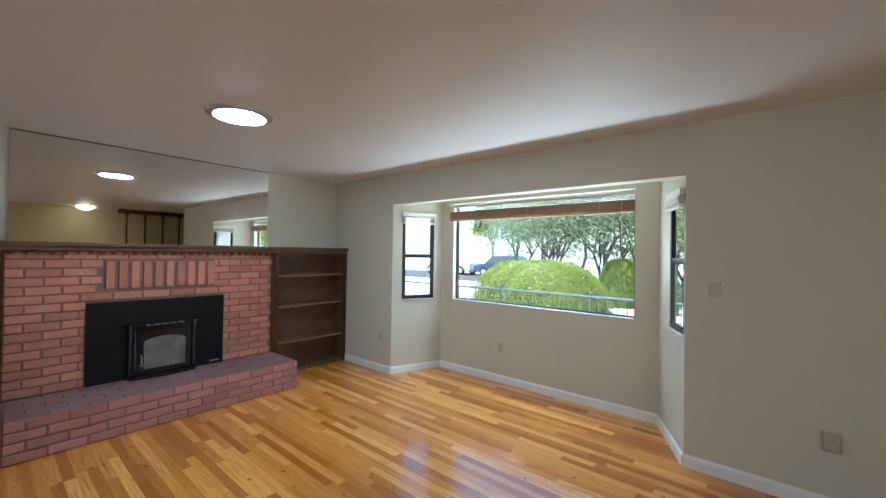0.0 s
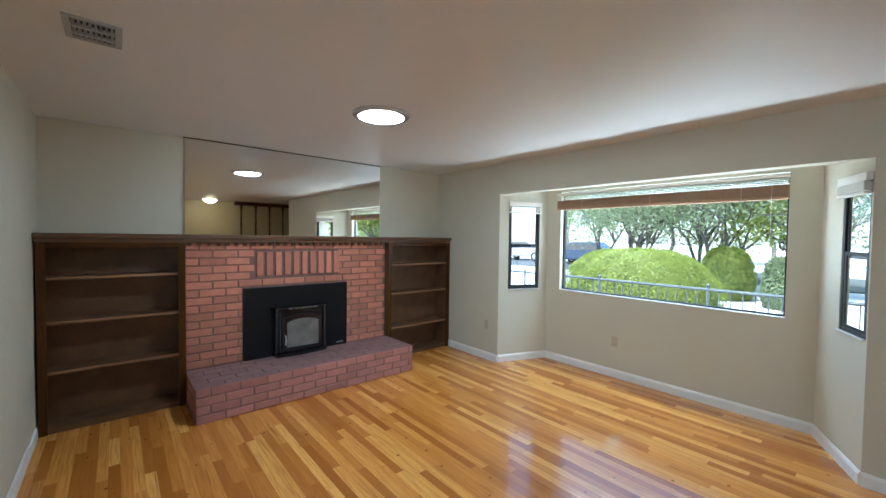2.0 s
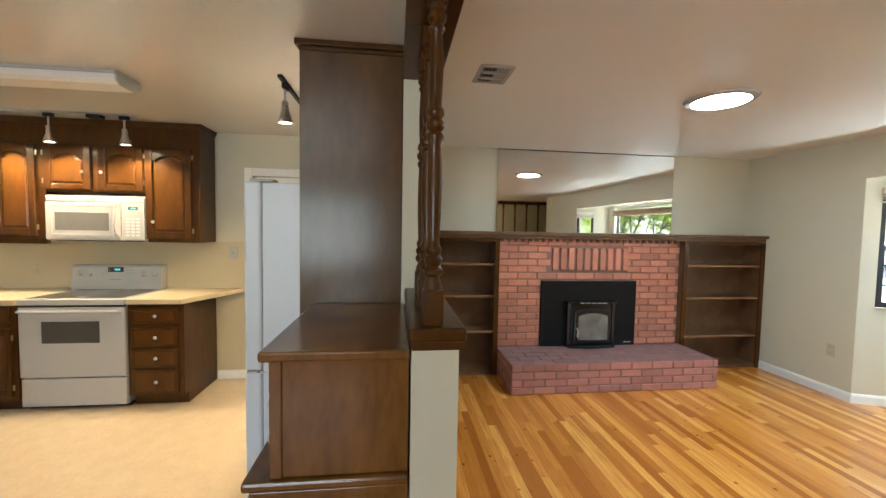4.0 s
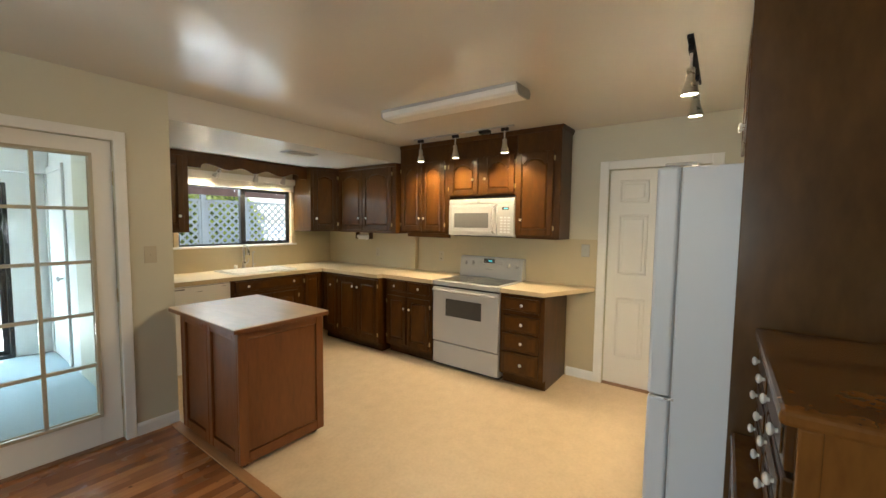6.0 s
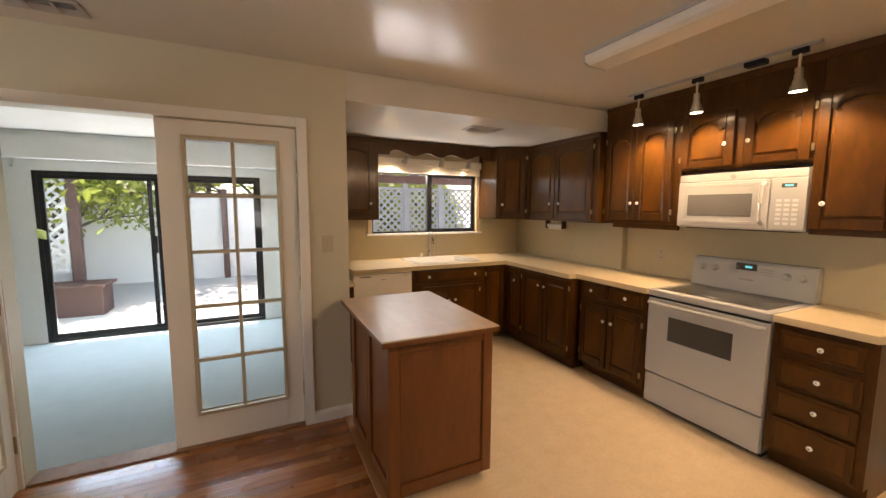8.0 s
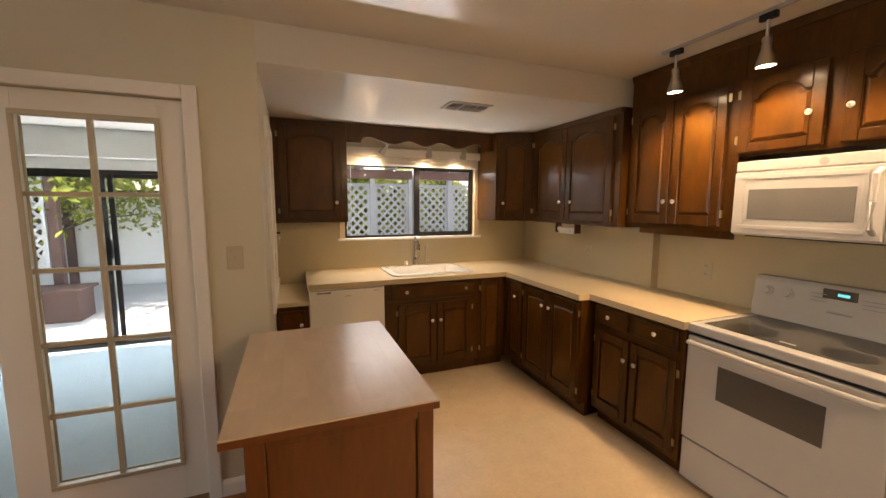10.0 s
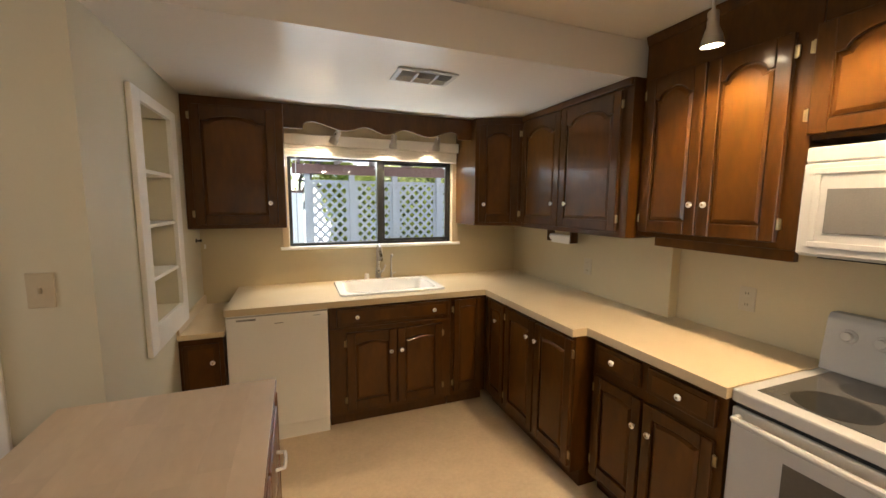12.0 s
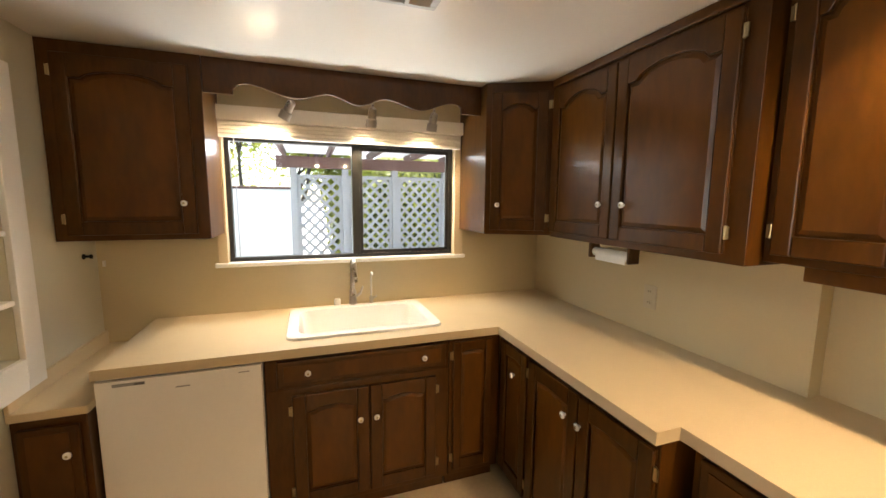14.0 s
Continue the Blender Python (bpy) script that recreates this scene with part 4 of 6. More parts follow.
def cab_door(cab, x0, z0, w, h, rise=0.04, knob=None, hinge="l", st=0.055, y=0.0, bottom=0.06):
    """Overlay door on a cabinet's front, with a cathedral-arched raised panel."""
    d = thing_part("door", cab, pose(x0, y, z0))
    t = 0.02
    n = 18
    ztop = h - st - 0.005 - rise
    bm = B()
    bx(bm, 0, w, -0.006, -0.001, 0, h)
    d.data = mesh_of("door", bm, DWOOD, 0.001)
    for a, b in ((0, st), (w - st, w)):
        pbox("stile", (a, b, -t, -0.0062, 0, h), DWOOD, d, "", 0.005)
    pbox("rail", (st + 0.0002, w - st - 0.0002, -t + 0.0003, -0.0062, 0, bottom), DWOOD, d, "", 0.005)
    bm = B()
    pts = [(st + 0.0002, h), (w - st - 0.0002, h)]
    for k in range(n + 1):
        u = 1 - k / n
        pts.append((st + 0.0002 + (w - 2 * st - 0.0004) * u, ztop + arc_z(u, rise)))
    prism(bm, pts[::-1], -t + 0.0003, -0.0062)
    part("arched_rail", bm, DWOOD, d, "", bevel=0.003)
    g = 0.007
    lo, hi = st + g, w - st - g
    pts = [(lo, bottom + g), (hi, bottom + g)]
    for k in range(n + 1):
        u = 1 - k / n
        pts.append((lo + (hi - lo) * u, ztop - g + arc_z(u, rise)))
    bm = B()
    face = prism(bm, pts, -0.0062, -0.010)[len(pts):]
    cx, cz, shrink = (lo + hi) / 2, (bottom + ztop) / 2, 0.013
    rim = []
    for x, z in pts:
        rim.append(bm.verts.new((x + (shrink if x < cx else -shrink) * min(1, abs(x - cx) / (0.3 * (hi - lo))), -0.0165, z + (shrink if z < cz else -shrink))))
    bm.faces.remove([f for f in bm.faces if set(f.verts) == set(face)][0])
    for k in range(len(pts)):
        j = (k + 1) % len(pts)
        bm.faces.new((face[k], face[j], rim[j], rim[k]))
    bm.faces.new(rim)
    part("raised_panel", bm, PANELW, d, "raised panel in a lamplit wood tone")
    if knob:
        add_knob(d, knob[0], knob[1], -t)
    if h > 0.3:
        hx = -0.004 if hinge == "l" else w + 0.004
        for z in (0.07, h - 0.07):
            part("hinge", HINGE, BRASS, d, "small brass hinge", pose(hx, -0.012, z, 0, 0, 0 if hinge == "l" else 180))
    return d


def thing_part(name, parent, m):
    ob = bpy.data.objects.new(name, bpy.data.meshes.new(name))
    scene.collection.objects.link(ob)
    ob.parent = parent
    ob.matrix_basis = m
    return ob


def drawer_front(cab, x0, z0, w, h, knobs, y=0.0, kz=0.5):
    bm = B()
    bx(bm, 0, w, -0.020, -0.001, 0, h)
    d = part("drawer_front", bm, DWOOD, cab, "", pose(x0, y, z0), 0.006)
    pbox("field", (0.028, w - 0.028, -0.024, -0.0205, 0.022, h - 0.022), PANELW, d, "", 0.002)
    for k in knobs:
        add_knob(d, k, h * kz, -0.022)
    return d


def cabinet(m, label, w, d, z0, z1, group, plinth=True):
    c = thing("wall_cabinet" if z0 > 0.5 else "base_cabinet", m, label, "cabinet", group)
    if z0 < 0.2 and plinth:
        pbox("plinth", (0.003, w - 0.003, 0.065, d, 0.0, 0.095), DWOOD, c, "", 0.002)
        z0 = 0.0955
    pbox("body", (0.001, w - 0.001, 0, d, z0, z1), DWOOD, c, "dark-stained cabinet body", 0.003)
    return c


def west(x, y):
    return pose(x, y, 0, 0, 0, 90)


def south(x, y):
    return pose(x, y, 0, 0, 0, 180)


UP, LO = "upper kitchen cabinets", "lower kitchen cabinets"
# uppers over the sink
c = cabinet(south(AX - 0.002, -6.695), "dark-stained wall cabinet with one arched door", 0.578, 0.322, 1.335, 2.153, UP)
cab_door(c, 0.05, 1.36, 0.478, 0.74, 0.035, (0.435, 0.14), "l")
c = thing("corner_cabinet", pose(-4.137, -6.625, 0), "dark-stained corner cabinet with an angled arched door", "cabinet", UP)
bm = B()
prism(bm, [(0, 0), (-0.315, 0.172), (-0.568, 0.172), (-0.568, -0.392), (0, -0.392)], 1.335, 2.153, "z")
part("body", bm, DWOOD, c, "", bevel=0.003)
ang = math.degrees(math.atan2(0.172, -0.315))

def door_on(parent, m, *a, **k):
    d = cab_door(parent, *a, **k)
    d.matrix_basis = m @ d.matrix_basis
    return d


door_on(c, pose(0, 0, 0, 0, 0, ang), 0.03, 1.36, 0.30, 0.74, 0.03, (0.04, 0.14), "r")
# uppers on the west wall under the dropped ceiling
c = cabinet(west(-4.45, -6.445), "dark-stained wall cabinet with two arched doors", 1.018, 0.258, 1.33, 2.153, UP)
cab_door(c, 0.012, 1.36, 0.445, 0.74, 0.045, (0.391, 0.15), "l")
cab_door(c, 0.463, 1.36, 0.49, 0.74, 0.045, (0.077, 0.15), "r")
pbox("crown", (0.0, 1.016, -0.018, -0.0005, 2.112, 2.152), DWOOD, c, "", 0.006)
# taller block round the microwave
c = cabinet(west(-4.52, -5.425), "tall dark-stained wall cabinet with a pair of arched doors", 0.718, 0.287, 1.345, H - 0.002, UP)
cab_door(c, 0.027, 1.37, 0.305, 0.755, 0.045, (0.283, 0.14), "l")
cab_door(c, 0.34, 1.37, 0.309, 0.755, 0.045, (0.036, 0.14), "r")
pbox("light_rail", (0.10, 0.70, 0.02, 0.05, 1.30, 1.3445), PANELW, c, "light rail in the lamplit wood tone", 0.003)
c = cabinet(west(-4.52, -4.706), "dark-stained cabinet over the microwave with two small arched doors", 0.772, 0.287, 1.735, H - 0.002, UP)
cab_door(c, -0.008, 1.755, 0.355, 0.37, 0.05, (0.303, 0.15), "l", bottom=0.05)
cab_door(c, 0.406, 1.755, 0.345, 0.37, 0.05, (0.03, 0.15), "r", bottom=0.05)
c = cabinet(west(-4.52, -3.933), "tall dark-stained wall cabinet with one arched door", 0.426, 0.287, 1.323, H - 0.002, UP)
cab_door(c, -0.003, 1.355, 0.365, 0.77, 0.045, (0.062, 0.145), "r")
cr = thing("crown_moulding", pose(-4.52, -4.43, H), "dark-stained crown moulding at the ceiling", "moulding")
bm = B()
prism(bm, [(0.001, -0.045), (0.008, -0.042), (0.018, -0.012), (0.018, -0.002), (0.001, -0.002)], -0.99, 0.939, "x")
for v in bm.verts:
    v.co = Vector((v.co.y, v.co.x, v.co.z))
part("moulding", bm, DWOOD, cr, "")
bm = B()
prism(bm, [(0.001, -0.045), (0.008, -0.042), (0.018, -0.012), (0.018, -0.002), (0.001, -0.002)], -0.285, 0.018, "x")
for v in bm.verts:
    v.co = Vector((v.co.x, v.co.y + 0.923, v.co.z))
part("moulding", bm, DWOOD, cr, "")

# scalloped valance
va = thing("valance", pose(0, -6.70, 0), "dark-stained scalloped wooden valance over the window", "valance")
pts = [(-4.136, 2.153), (-4.136, 1.998), (-4.021, 1.998), (-4.018, 2.030), (-4.0, 2.044)]
peaks = ((-3.971, 2.048), (-3.776, 1.999), (-3.600, 2.038), (-3.457, 1.996), (-3.312, 2.036), (-3.165, 2.003), (-2.943, 2.050))
for (xa, za), (xb, zb) in zip(peaks, peaks[1:]):
    for k in range(10):
        u = k / 10
        pts.append((xa + (xb - xa) * u, za + (zb - za) * (0.5 - 0.5 * math.cos(math.pi * u))))
pts += [(-2.943, 2.050), (-2.905, 2.040), (-2.889, 2.022), (-2.886, 1.998), (-2.766, 1.998), (-2.766, 2.153)]
bm = B()
prism(bm, pts, -0.02, 0.0)
part("board", bm, DWOOD, va, "", bevel=0.002)
for x, tilt in ((-3.135, -28), (-3.55, -4), (-3.905, -6)):
    sp = thing("spot_lamp", pose(x, -6.84, 2.153), "small brushed nickel spotlight behind the valance", "spotlight", "spotlights over the sink")
    bm = B()
    tube(bm, [(0, 0, -0.001), (0, 0, -0.138)], 0.008, 10)
    part("stem", bm, NICKEL, sp, smooth=True)
    m = pose(0, 0, -0.138, -14, tilt, 0)
    bm = B()
    lathe(bm, [(0.012, 0.01), (0.022, 0.0), (0.022, -0.05), (0.030, -0.055), (0.030, -0.095), (0.024, -0.095), (0.022, -0.07)], 18, m)
    part("lamp_head", bm, NICKEL, sp, "brushed nickel head", smooth=True)
    bm = B()
    lathe(bm, [(0.001, -0.083), (0.021, -0.085), (0.021, -0.08)], 14, m)
    part("bulb", bm, BULB, sp, "glowing bulb")
    lp = new("sink_spot", bpy.data.lights.new("sink_spot", "SPOT"))
    lp.data.energy, lp.data.color, lp.data.spot_size, lp.data.spot_blend, lp.data.shadow_soft_size = SINK_W, (1.0, 0.76, 0.50), radians(120), 0.6, 0.02
    q = sp.matrix_basis @ m
    lp.matrix_world = look(q @ Vector((0, 0, -0.098)), q @ Vector((0, 0, -1)))

# base cabinets
c = cabinet(south(-2.995, -6.375), "dark-stained sink cabinet with a false drawer and two doors", 0.845, 0.60, 0, 0.69, LO)
pbox("top_rail", (0.001, 0.844, 0.0, 0.03, 0.6903, 0.842), DWOOD, c, "", 0.003)
drawer_front(c, 0.05, 0.71, 0.775, 0.115, (0.128, 0.659))
cab_door(c, 0.108, 0.13, 0.335, 0.53, 0.018, (0.294, 0.378), "l")
cab_door(c, 0.449, 0.13, 0.325, 0.53, 0.018, (0.027, 0.378), "r")
c = cabinet(south(-3.841, -6.375), "dark-stained corner filler with an arched panel", 0.285, 0.60, 0, 0.842, LO)
cab_door(c, 0.02, 0.13, 0.215, 0.69, 0.008, None, "l", st=0.04)
c = cabinet(west(-4.125, -6.374), "narrow dark-stained base cabinet in the corner", 0.302, 0.57, 0, 0.842, LO)
cab_door(c, 0.057, 0.13, 0.235, 0.69, 0.008, (0.135, 0.565), "r", st=0.045)
c = cabinet(west(-4.125, -6.071), "dark-stained base cabinet with two tall doors", 0.685, 0.57, 0, 0.842, LO)
cab_door(c, 0.008, 0.13, 0.335, 0.69, 0.008, (0.273, 0.582), "l")
cab_door(c, 0.35, 0.13, 0.325, 0.69, 0.008, (0.016, 0.582), "r")
c = cabinet(west(-4.215, -5.355), "dark-stained base cabinet with two drawers over two doors", 0.655, 0.57, 0, 0.842, LO)
drawer_front(c, 0.03, 0.71, 0.265, 0.115, (0.12,))
drawer_front(c, 0.335, 0.71, 0.29, 0.115, (0.155,))
cab_door(c, 0.03, 0.13, 0.28, 0.53, 0.008, (0.256, 0.403), "l", st=0.045)
cab_door(c, 0.325, 0.13, 0.30, 0.53, 0.008, (0.04, 0.403), "r", st=0.045)
c = cabinet(west(-4.235, -3.930), "dark-stained base cabinet with four drawers", 0.42, 0.57, 0, 0.842, LO)
for z, h in ((0.69, 0.12), (0.50, 0.152), (0.332, 0.152), (0.115, 0.20)):
    drawer_front(c, 0.035, z, 0.345, h, (0.185,))
c = cabinet(south(AX - 0.002, -6.31), "low dark-stained drawer cabinet beside the dishwasher", 0.222, 0.70, 0, 0.742, LO)
drawer_front(c, 0.02, 0.13, 0.18, 0.58, (0.148,), kz=0.82)

# worktops
SX0, SX1, SY0, SY1 = -3.815, -3.10, -6.935, -6.465
CT0, CT1 = 0.8425, 0.883
ct = thing("countertop", pose(-4.1, -6.35, CT0), "cream laminate worktop along two walls", "countertop")
bm = B()
o = Vector((-4.1, -6.35, CT0))
for b in ((SX1, -2.415, KY + 0.002, -6.345), (SX0, SX1, SY1, -6.345), (SX0, SX1, KY + 0.002, SY0), (-4.10, SX0, KY + 0.002, -6.345), (KX2 + 0.002, -4.10, KY + 0.002, -5.385), (KX2 + 0.002, -4.19, -5.385, -5.378), (KX + 0.002, -4.19, -5.378, -4.697)):
    bx(bm, b[0] - o.x, b[1] - o.x, b[2] - o.y, b[3] - o.y, 0, CT1 - CT0)
bmesh.ops.remove_doubles(bm, verts=bm.verts, dist=0.0005)
part("slab", bm, COUNTER, ct, "")
for b in ((-2.415, -2.411, KY + 0.002, -6.341), ):
    pbox("edge_band", (b[0] - o.x, b[1] - o.x, b[2] - o.y, b[3] - o.y, -0.001, CT1 - CT0 - 0.001), COUNTER, ct, "", 0.001)
c2 = thing("countertop", pose(-4.5, -3.6, CT0), "short cream laminate worktop with a clipped corner", "countertop")
bm = B()
prism(bm, [(KX + 0.002 + 4.5, -0.328), (0.292, -0.328), (0.292, 0.085), (KX + 0.002 + 4.5, 0.345)], 0, CT1 - CT0, "z")
part("slab", bm, COUNTER, c2, "", bevel=0.004)
c3 = thing("countertop", pose(-2.3, -6.6, 0.7425), "small low cream laminate shelf top in the corner", "countertop")
pbox("slab", (-0.118, 0.113, -0.418, 0.305, 0, 0.032), COUNTER, c3, "", 0.004)
pbox("upstand", (0.098, 0.113, -0.418, 0.305, 0.0325, 0.10), COUNTER, c3, "cream upstand", 0.003)

# tan painted splash area below the upper cabinets
sp = thing("backsplash", pose(KX, -4.3, 0), "tan painted backsplash panel on the kitchen wall", "backsplash", kind="structure")
bm = B()
bx(bm, 0.0005, 0.004, -1.075, DK0 - CW + 4.3 - 0.002, 0.0, 1.325)
bx(bm, KX2 - KX + 0.0005, KX2 - KX + 0.004, KY + 4.302, -1.08, CT1, 1.325)
bx(bm, 0.0045, KX2 - KX + 0.004, -1.0795, -1.0755, CT1, 1.325)
part("panel", bm, KWALL, sp, "")

# sink with taps
sk = thing("kitchen_sink", pose(-3.4575, -6.70, CT1), "white enamel drop-in kitchen sink", "sink")
a, b, w2, d2 = (SX1 - SX0) / 2 - 0.004, (SY1 - SY0) / 2 - 0.004, 0.378, 0.262
bm = B()
rings = []
for hx, hy, z in ((w2, d2, 0.001), (w2 - 0.004, d2 - 0.004, 0.012), (w2 - 0.022, d2 - 0.022, 0.015), (a - 0.03, b - 0.03, 0.010), (a - 0.042, b - 0.042, -0.02), (a - 0.06, b - 0.06, -0.16), (0.04, 0.04, -0.17)):
    ring = []
    for q in range(4):
        for j in range(5):
            r = min(0.05, hx * 0.5, hy * 0.5)
            th = math.pi / 2 * (q + j / 4)
            cx, cy = ((hx - r) * (1 if q in (0, 3) else -1)), ((hy - r) * (1 if q in (0, 1) else -1))
            ring.append(bm.verts.new((cx + r * math.cos(th), cy + r * math.sin(th), z)))
    rings.append(ring)
for p, q in zip(rings, rings[1:]):
    for k in range(20):
        bm.faces.new((p[k], p[(k + 1) % 20], q[(k + 1) % 20], q[k]))
bm.faces.new(rings[-1])
part("basin", bm, PORCE, sk, "glossy white basin", smooth=True)
bm = B()
lathe(bm, [(0.045, -0.1695), (0.045, -0.166), (0.03, -0.165), (0.004, -0.167)], 20)
part("drain", bm, NICKEL, sk, "steel drain", smooth=True)
fa = thing("kitchen_faucet", pose(-3.435, -6.955, CT1 + 0.0005), "brushed nickel pull-down kitchen faucet", "faucet")
bm = B()
lathe(bm, [(0.028, 0), (0.028, 0.012), (0.022, 0.02), (0.020, 0.09), (0.018, 0.10)], 18)
part("base", bm, NICKEL, fa, smooth=True)
bm = B()
tube(bm, [(0, 0, 0.10), (0, 0, 0.24)] + [(0, 0.05 - 0.05 * math.cos(t), 0.24 + 0.05 * math.sin(t)) for t in [math.pi * k / 10 for k in range(1, 9)]], 0.013, 12)
part("spout", bm, NICKEL, fa, smooth=True)
bm = B()
tube(bm, [(0, 0.094, 0.27), (0, 0.102, 0.23), (0, 0.106, 0.17)], 0.015, 12, 0.019)
part("spray_head", bm, NICKEL, fa, smooth=True)
bm = B()
tube(bm, [(-0.018, 0, 0.06), (-0.045, 0.0, 0.075), (-0.06, 0.005, 0.12)], 0.009, 10, 0.006)
part("lever", bm, NICKEL, fa, smooth=True)
ft = thing("filter_tap", pose(-3.545, -6.955, CT1 + 0.0005), "slim brushed nickel drinking-water tap", "faucet")
bm = B()
lathe(bm, [(0.016, 0), (0.016, 0.01), (0.010, 0.02), (0.012, 0.045), (0.007, 0.055)], 14)
part("base", bm, NICKEL, ft, smooth=True)
bm = B()
tube(bm, [(0, 0, 0.05), (0, 0, 0.18)] + [(0, 0.025 - 0.025 * math.cos(t), 0.18 + 0.025 * math.sin(t)) for t in [math.pi * k / 8 for k in range(1, 8)]], 0.006, 10)
part("spout", bm, NICKEL, ft, smooth=True)
bm = B()
tube(bm, [(-0.01, 0, 0.04), (-0.035, 0.0, 0.055)], 0.005, 8)
part("lever", bm, NICKEL, ft, smooth=True)
ag = thing("air_gap_cap", pose(-3.345, -6.965, CT1 + 0.0005), "small white plastic air gap cap by the sink", "cap")
bm = B()
lathe(bm, [(0.019, 0), (0.019, 0.045), (0.015, 0.052), (0.002, 0.053)], 16)
part("cap", bm, PORCE, ag, smooth=True)

# dishwasher
dw = thing("dishwasher", south(-2.412, -6.372), "white built-in dishwasher with a plain front", "dishwasher")
pbox("body", (0.002, 0.578, 0.0, 0.56, 0.10, 0.838), PORCE, dw, "", 0.002)
pbox("door_panel", (0.004, 0.576, -0.022, -0.0005, 0.112, 0.832), PORCE, dw, "smooth white door", 0.004)
pbox("toe_panel", (0.004, 0.576, 0.015, 0.0305, 0.0, 0.098), PORCE, dw, "white toe panel", 0.002)
pbox("top_gap", (0.01, 0.57, -0.0215, -0.02, 0.829, 0.8315), GREYPL, dw, "", 0)
pbox("control_label", (0.06, 0.165, -0.0232, -0.0221, 0.806, 0.818), GREYPL, dw, "grey control strip", 0)
pbox("control_label", (0.13, 0.162, -0.0236, -0.0233, 0.807, 0.816), INK, dw, "", 0)
pbox("maker_mark", (0.265, 0.315, -0.0232, -0.0221, 0.776, 0.781), GREYPL, dw, "small grey mark", 0)
pbox("control_label", (0.49, 0.53, -0.0232, -0.0221, 0.805, 0.809), GREYPL, dw, "", 0)

# range
rg = thing("kitchen_range", west(-4.245, -4.692), "white freestanding electric range with a ceramic top", "stove")
RW = 0.756
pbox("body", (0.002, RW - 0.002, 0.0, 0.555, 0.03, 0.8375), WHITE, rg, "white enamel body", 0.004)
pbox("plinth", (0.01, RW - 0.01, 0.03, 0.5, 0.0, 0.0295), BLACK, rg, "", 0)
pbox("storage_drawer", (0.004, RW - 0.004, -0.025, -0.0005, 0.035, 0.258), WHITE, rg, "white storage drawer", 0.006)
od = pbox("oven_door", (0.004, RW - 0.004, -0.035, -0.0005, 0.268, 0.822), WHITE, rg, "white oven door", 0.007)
pbox("oven_window", (0.165, 0.575, -0.0365, -0.0352, 0.540, 0.712), DARKGL, od, "dark oven window", 0.006)
bm = B()
tube(bm, [(0.03, -0.036, 0.79), (0.035, -0.07, 0.795), (0.06, -0.078, 0.797), (RW / 2, -0.082, 0.797), (RW - 0.06, -0.078, 0.797), (RW - 0.035, -0.07, 0.795), (RW - 0.03, -0.036, 0.79)], 0.0125, 10)
part("door_handle", bm, WHITE, od, "white bar handle", smooth=True)
pbox("vent_gap", (0.01, RW - 0.01, -0.022, -0.001, 0.8225, 0.840), DARK, rg, "dark vent gap", 0)
pbox("cooktop_frame", (0.0, RW, -0.036, 0.50, 0.838, 0.884), WHITE, rg, "white cooktop frame", 0.007)
gl = pbox("cooktop_glass", (0.045, RW - 0.045, 0.02, 0.455, 0.8845, 0.887), COOKTOP, rg, "grey ceramic glass", 0.001)
for x, y, r in ((0.20, 0.13, 0.105), (0.555, 0.13, 0.085), (0.20, 0.345, 0.078), (0.555, 0.345, 0.10)):
    bm = B()
    lathe(bm, [(r, 0.8871), (r, 0.8876), (r - 0.003, 0.8878), (0.004, 0.8878)], 40, pose(x, y, 0))
    part("burner", bm, RING, gl, "dark round burner zone")
pbox("burner_label", (0.35, 0.41, 0.06, 0.075, 0.8872, 0.8876), GREYPL, gl, "", 0)
bm = B()
prism(bm, [(0.455, 0.884), (0.48, 1.085), (0.495, 1.105), (0.545, 1.105), (0.555, 1.085), (0.555, 0.884)], 0.002, RW - 0.002, "x")
part("backguard", bm, WHITE, rg, "white control console", bevel=0.006)
for x in (0.075, 0.165, 0.60, 0.69):
    m = pose(x, 0.472, 1.03, 83, 0, 0)
    bm = B()
    lathe(bm, [(0.026, 0), (0.025, 0.006), (0.017, 0.010), (0.015, 0.026), (0.004, 0.027)], 18, m)
    part("control_knob", bm, WHITE, rg, "white control knob", smooth=True)
pbox("display", (0.305, 0.43, 0.4685, 0.476, 1.042, 1.088), DARKGL, rg, "dark display", 0, m=pose(0, 0.0, 0))
pbox("display_digits", (0.362, 0.405, 0.467, 0.4684, 1.058, 1.072), LED, rg, "lit clock digits", 0)
for k in range(3):
    pbox("button_row", (0.26 + 0.0, 0.32, 0.4655, 0.474, 1.02 + 0.018 * k, 1.0235 + 0.018 * k), GREYPL, rg, "", 0)
    pbox("button_row", (0.45, 0.53, 0.4655, 0.474, 1.02 + 0.018 * k, 1.0235 + 0.018 * k), GREYPL, rg, "", 0)
pbox("maker_mark", (0.33, 0.42, 0.458, 0.468, 0.972, 0.980), GREYPL, rg, "", 0)

# microwave over the range
mw = thing("microwave", west(-4.515, -4.705), "white over-the-range microwave oven", "microwave")
MW, M0, M1 = 0.762, 1.333, 1.7125
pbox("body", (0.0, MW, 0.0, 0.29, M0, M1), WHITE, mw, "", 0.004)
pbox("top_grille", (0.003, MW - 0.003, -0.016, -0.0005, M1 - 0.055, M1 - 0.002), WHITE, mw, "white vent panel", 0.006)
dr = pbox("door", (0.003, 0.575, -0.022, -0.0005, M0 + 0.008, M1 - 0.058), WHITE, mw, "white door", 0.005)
bm = B()
rect_frame(bm, 0.035, 0.52, M0 + 0.035, M1 - 0.075, 0.02, -0.026, -0.0225)
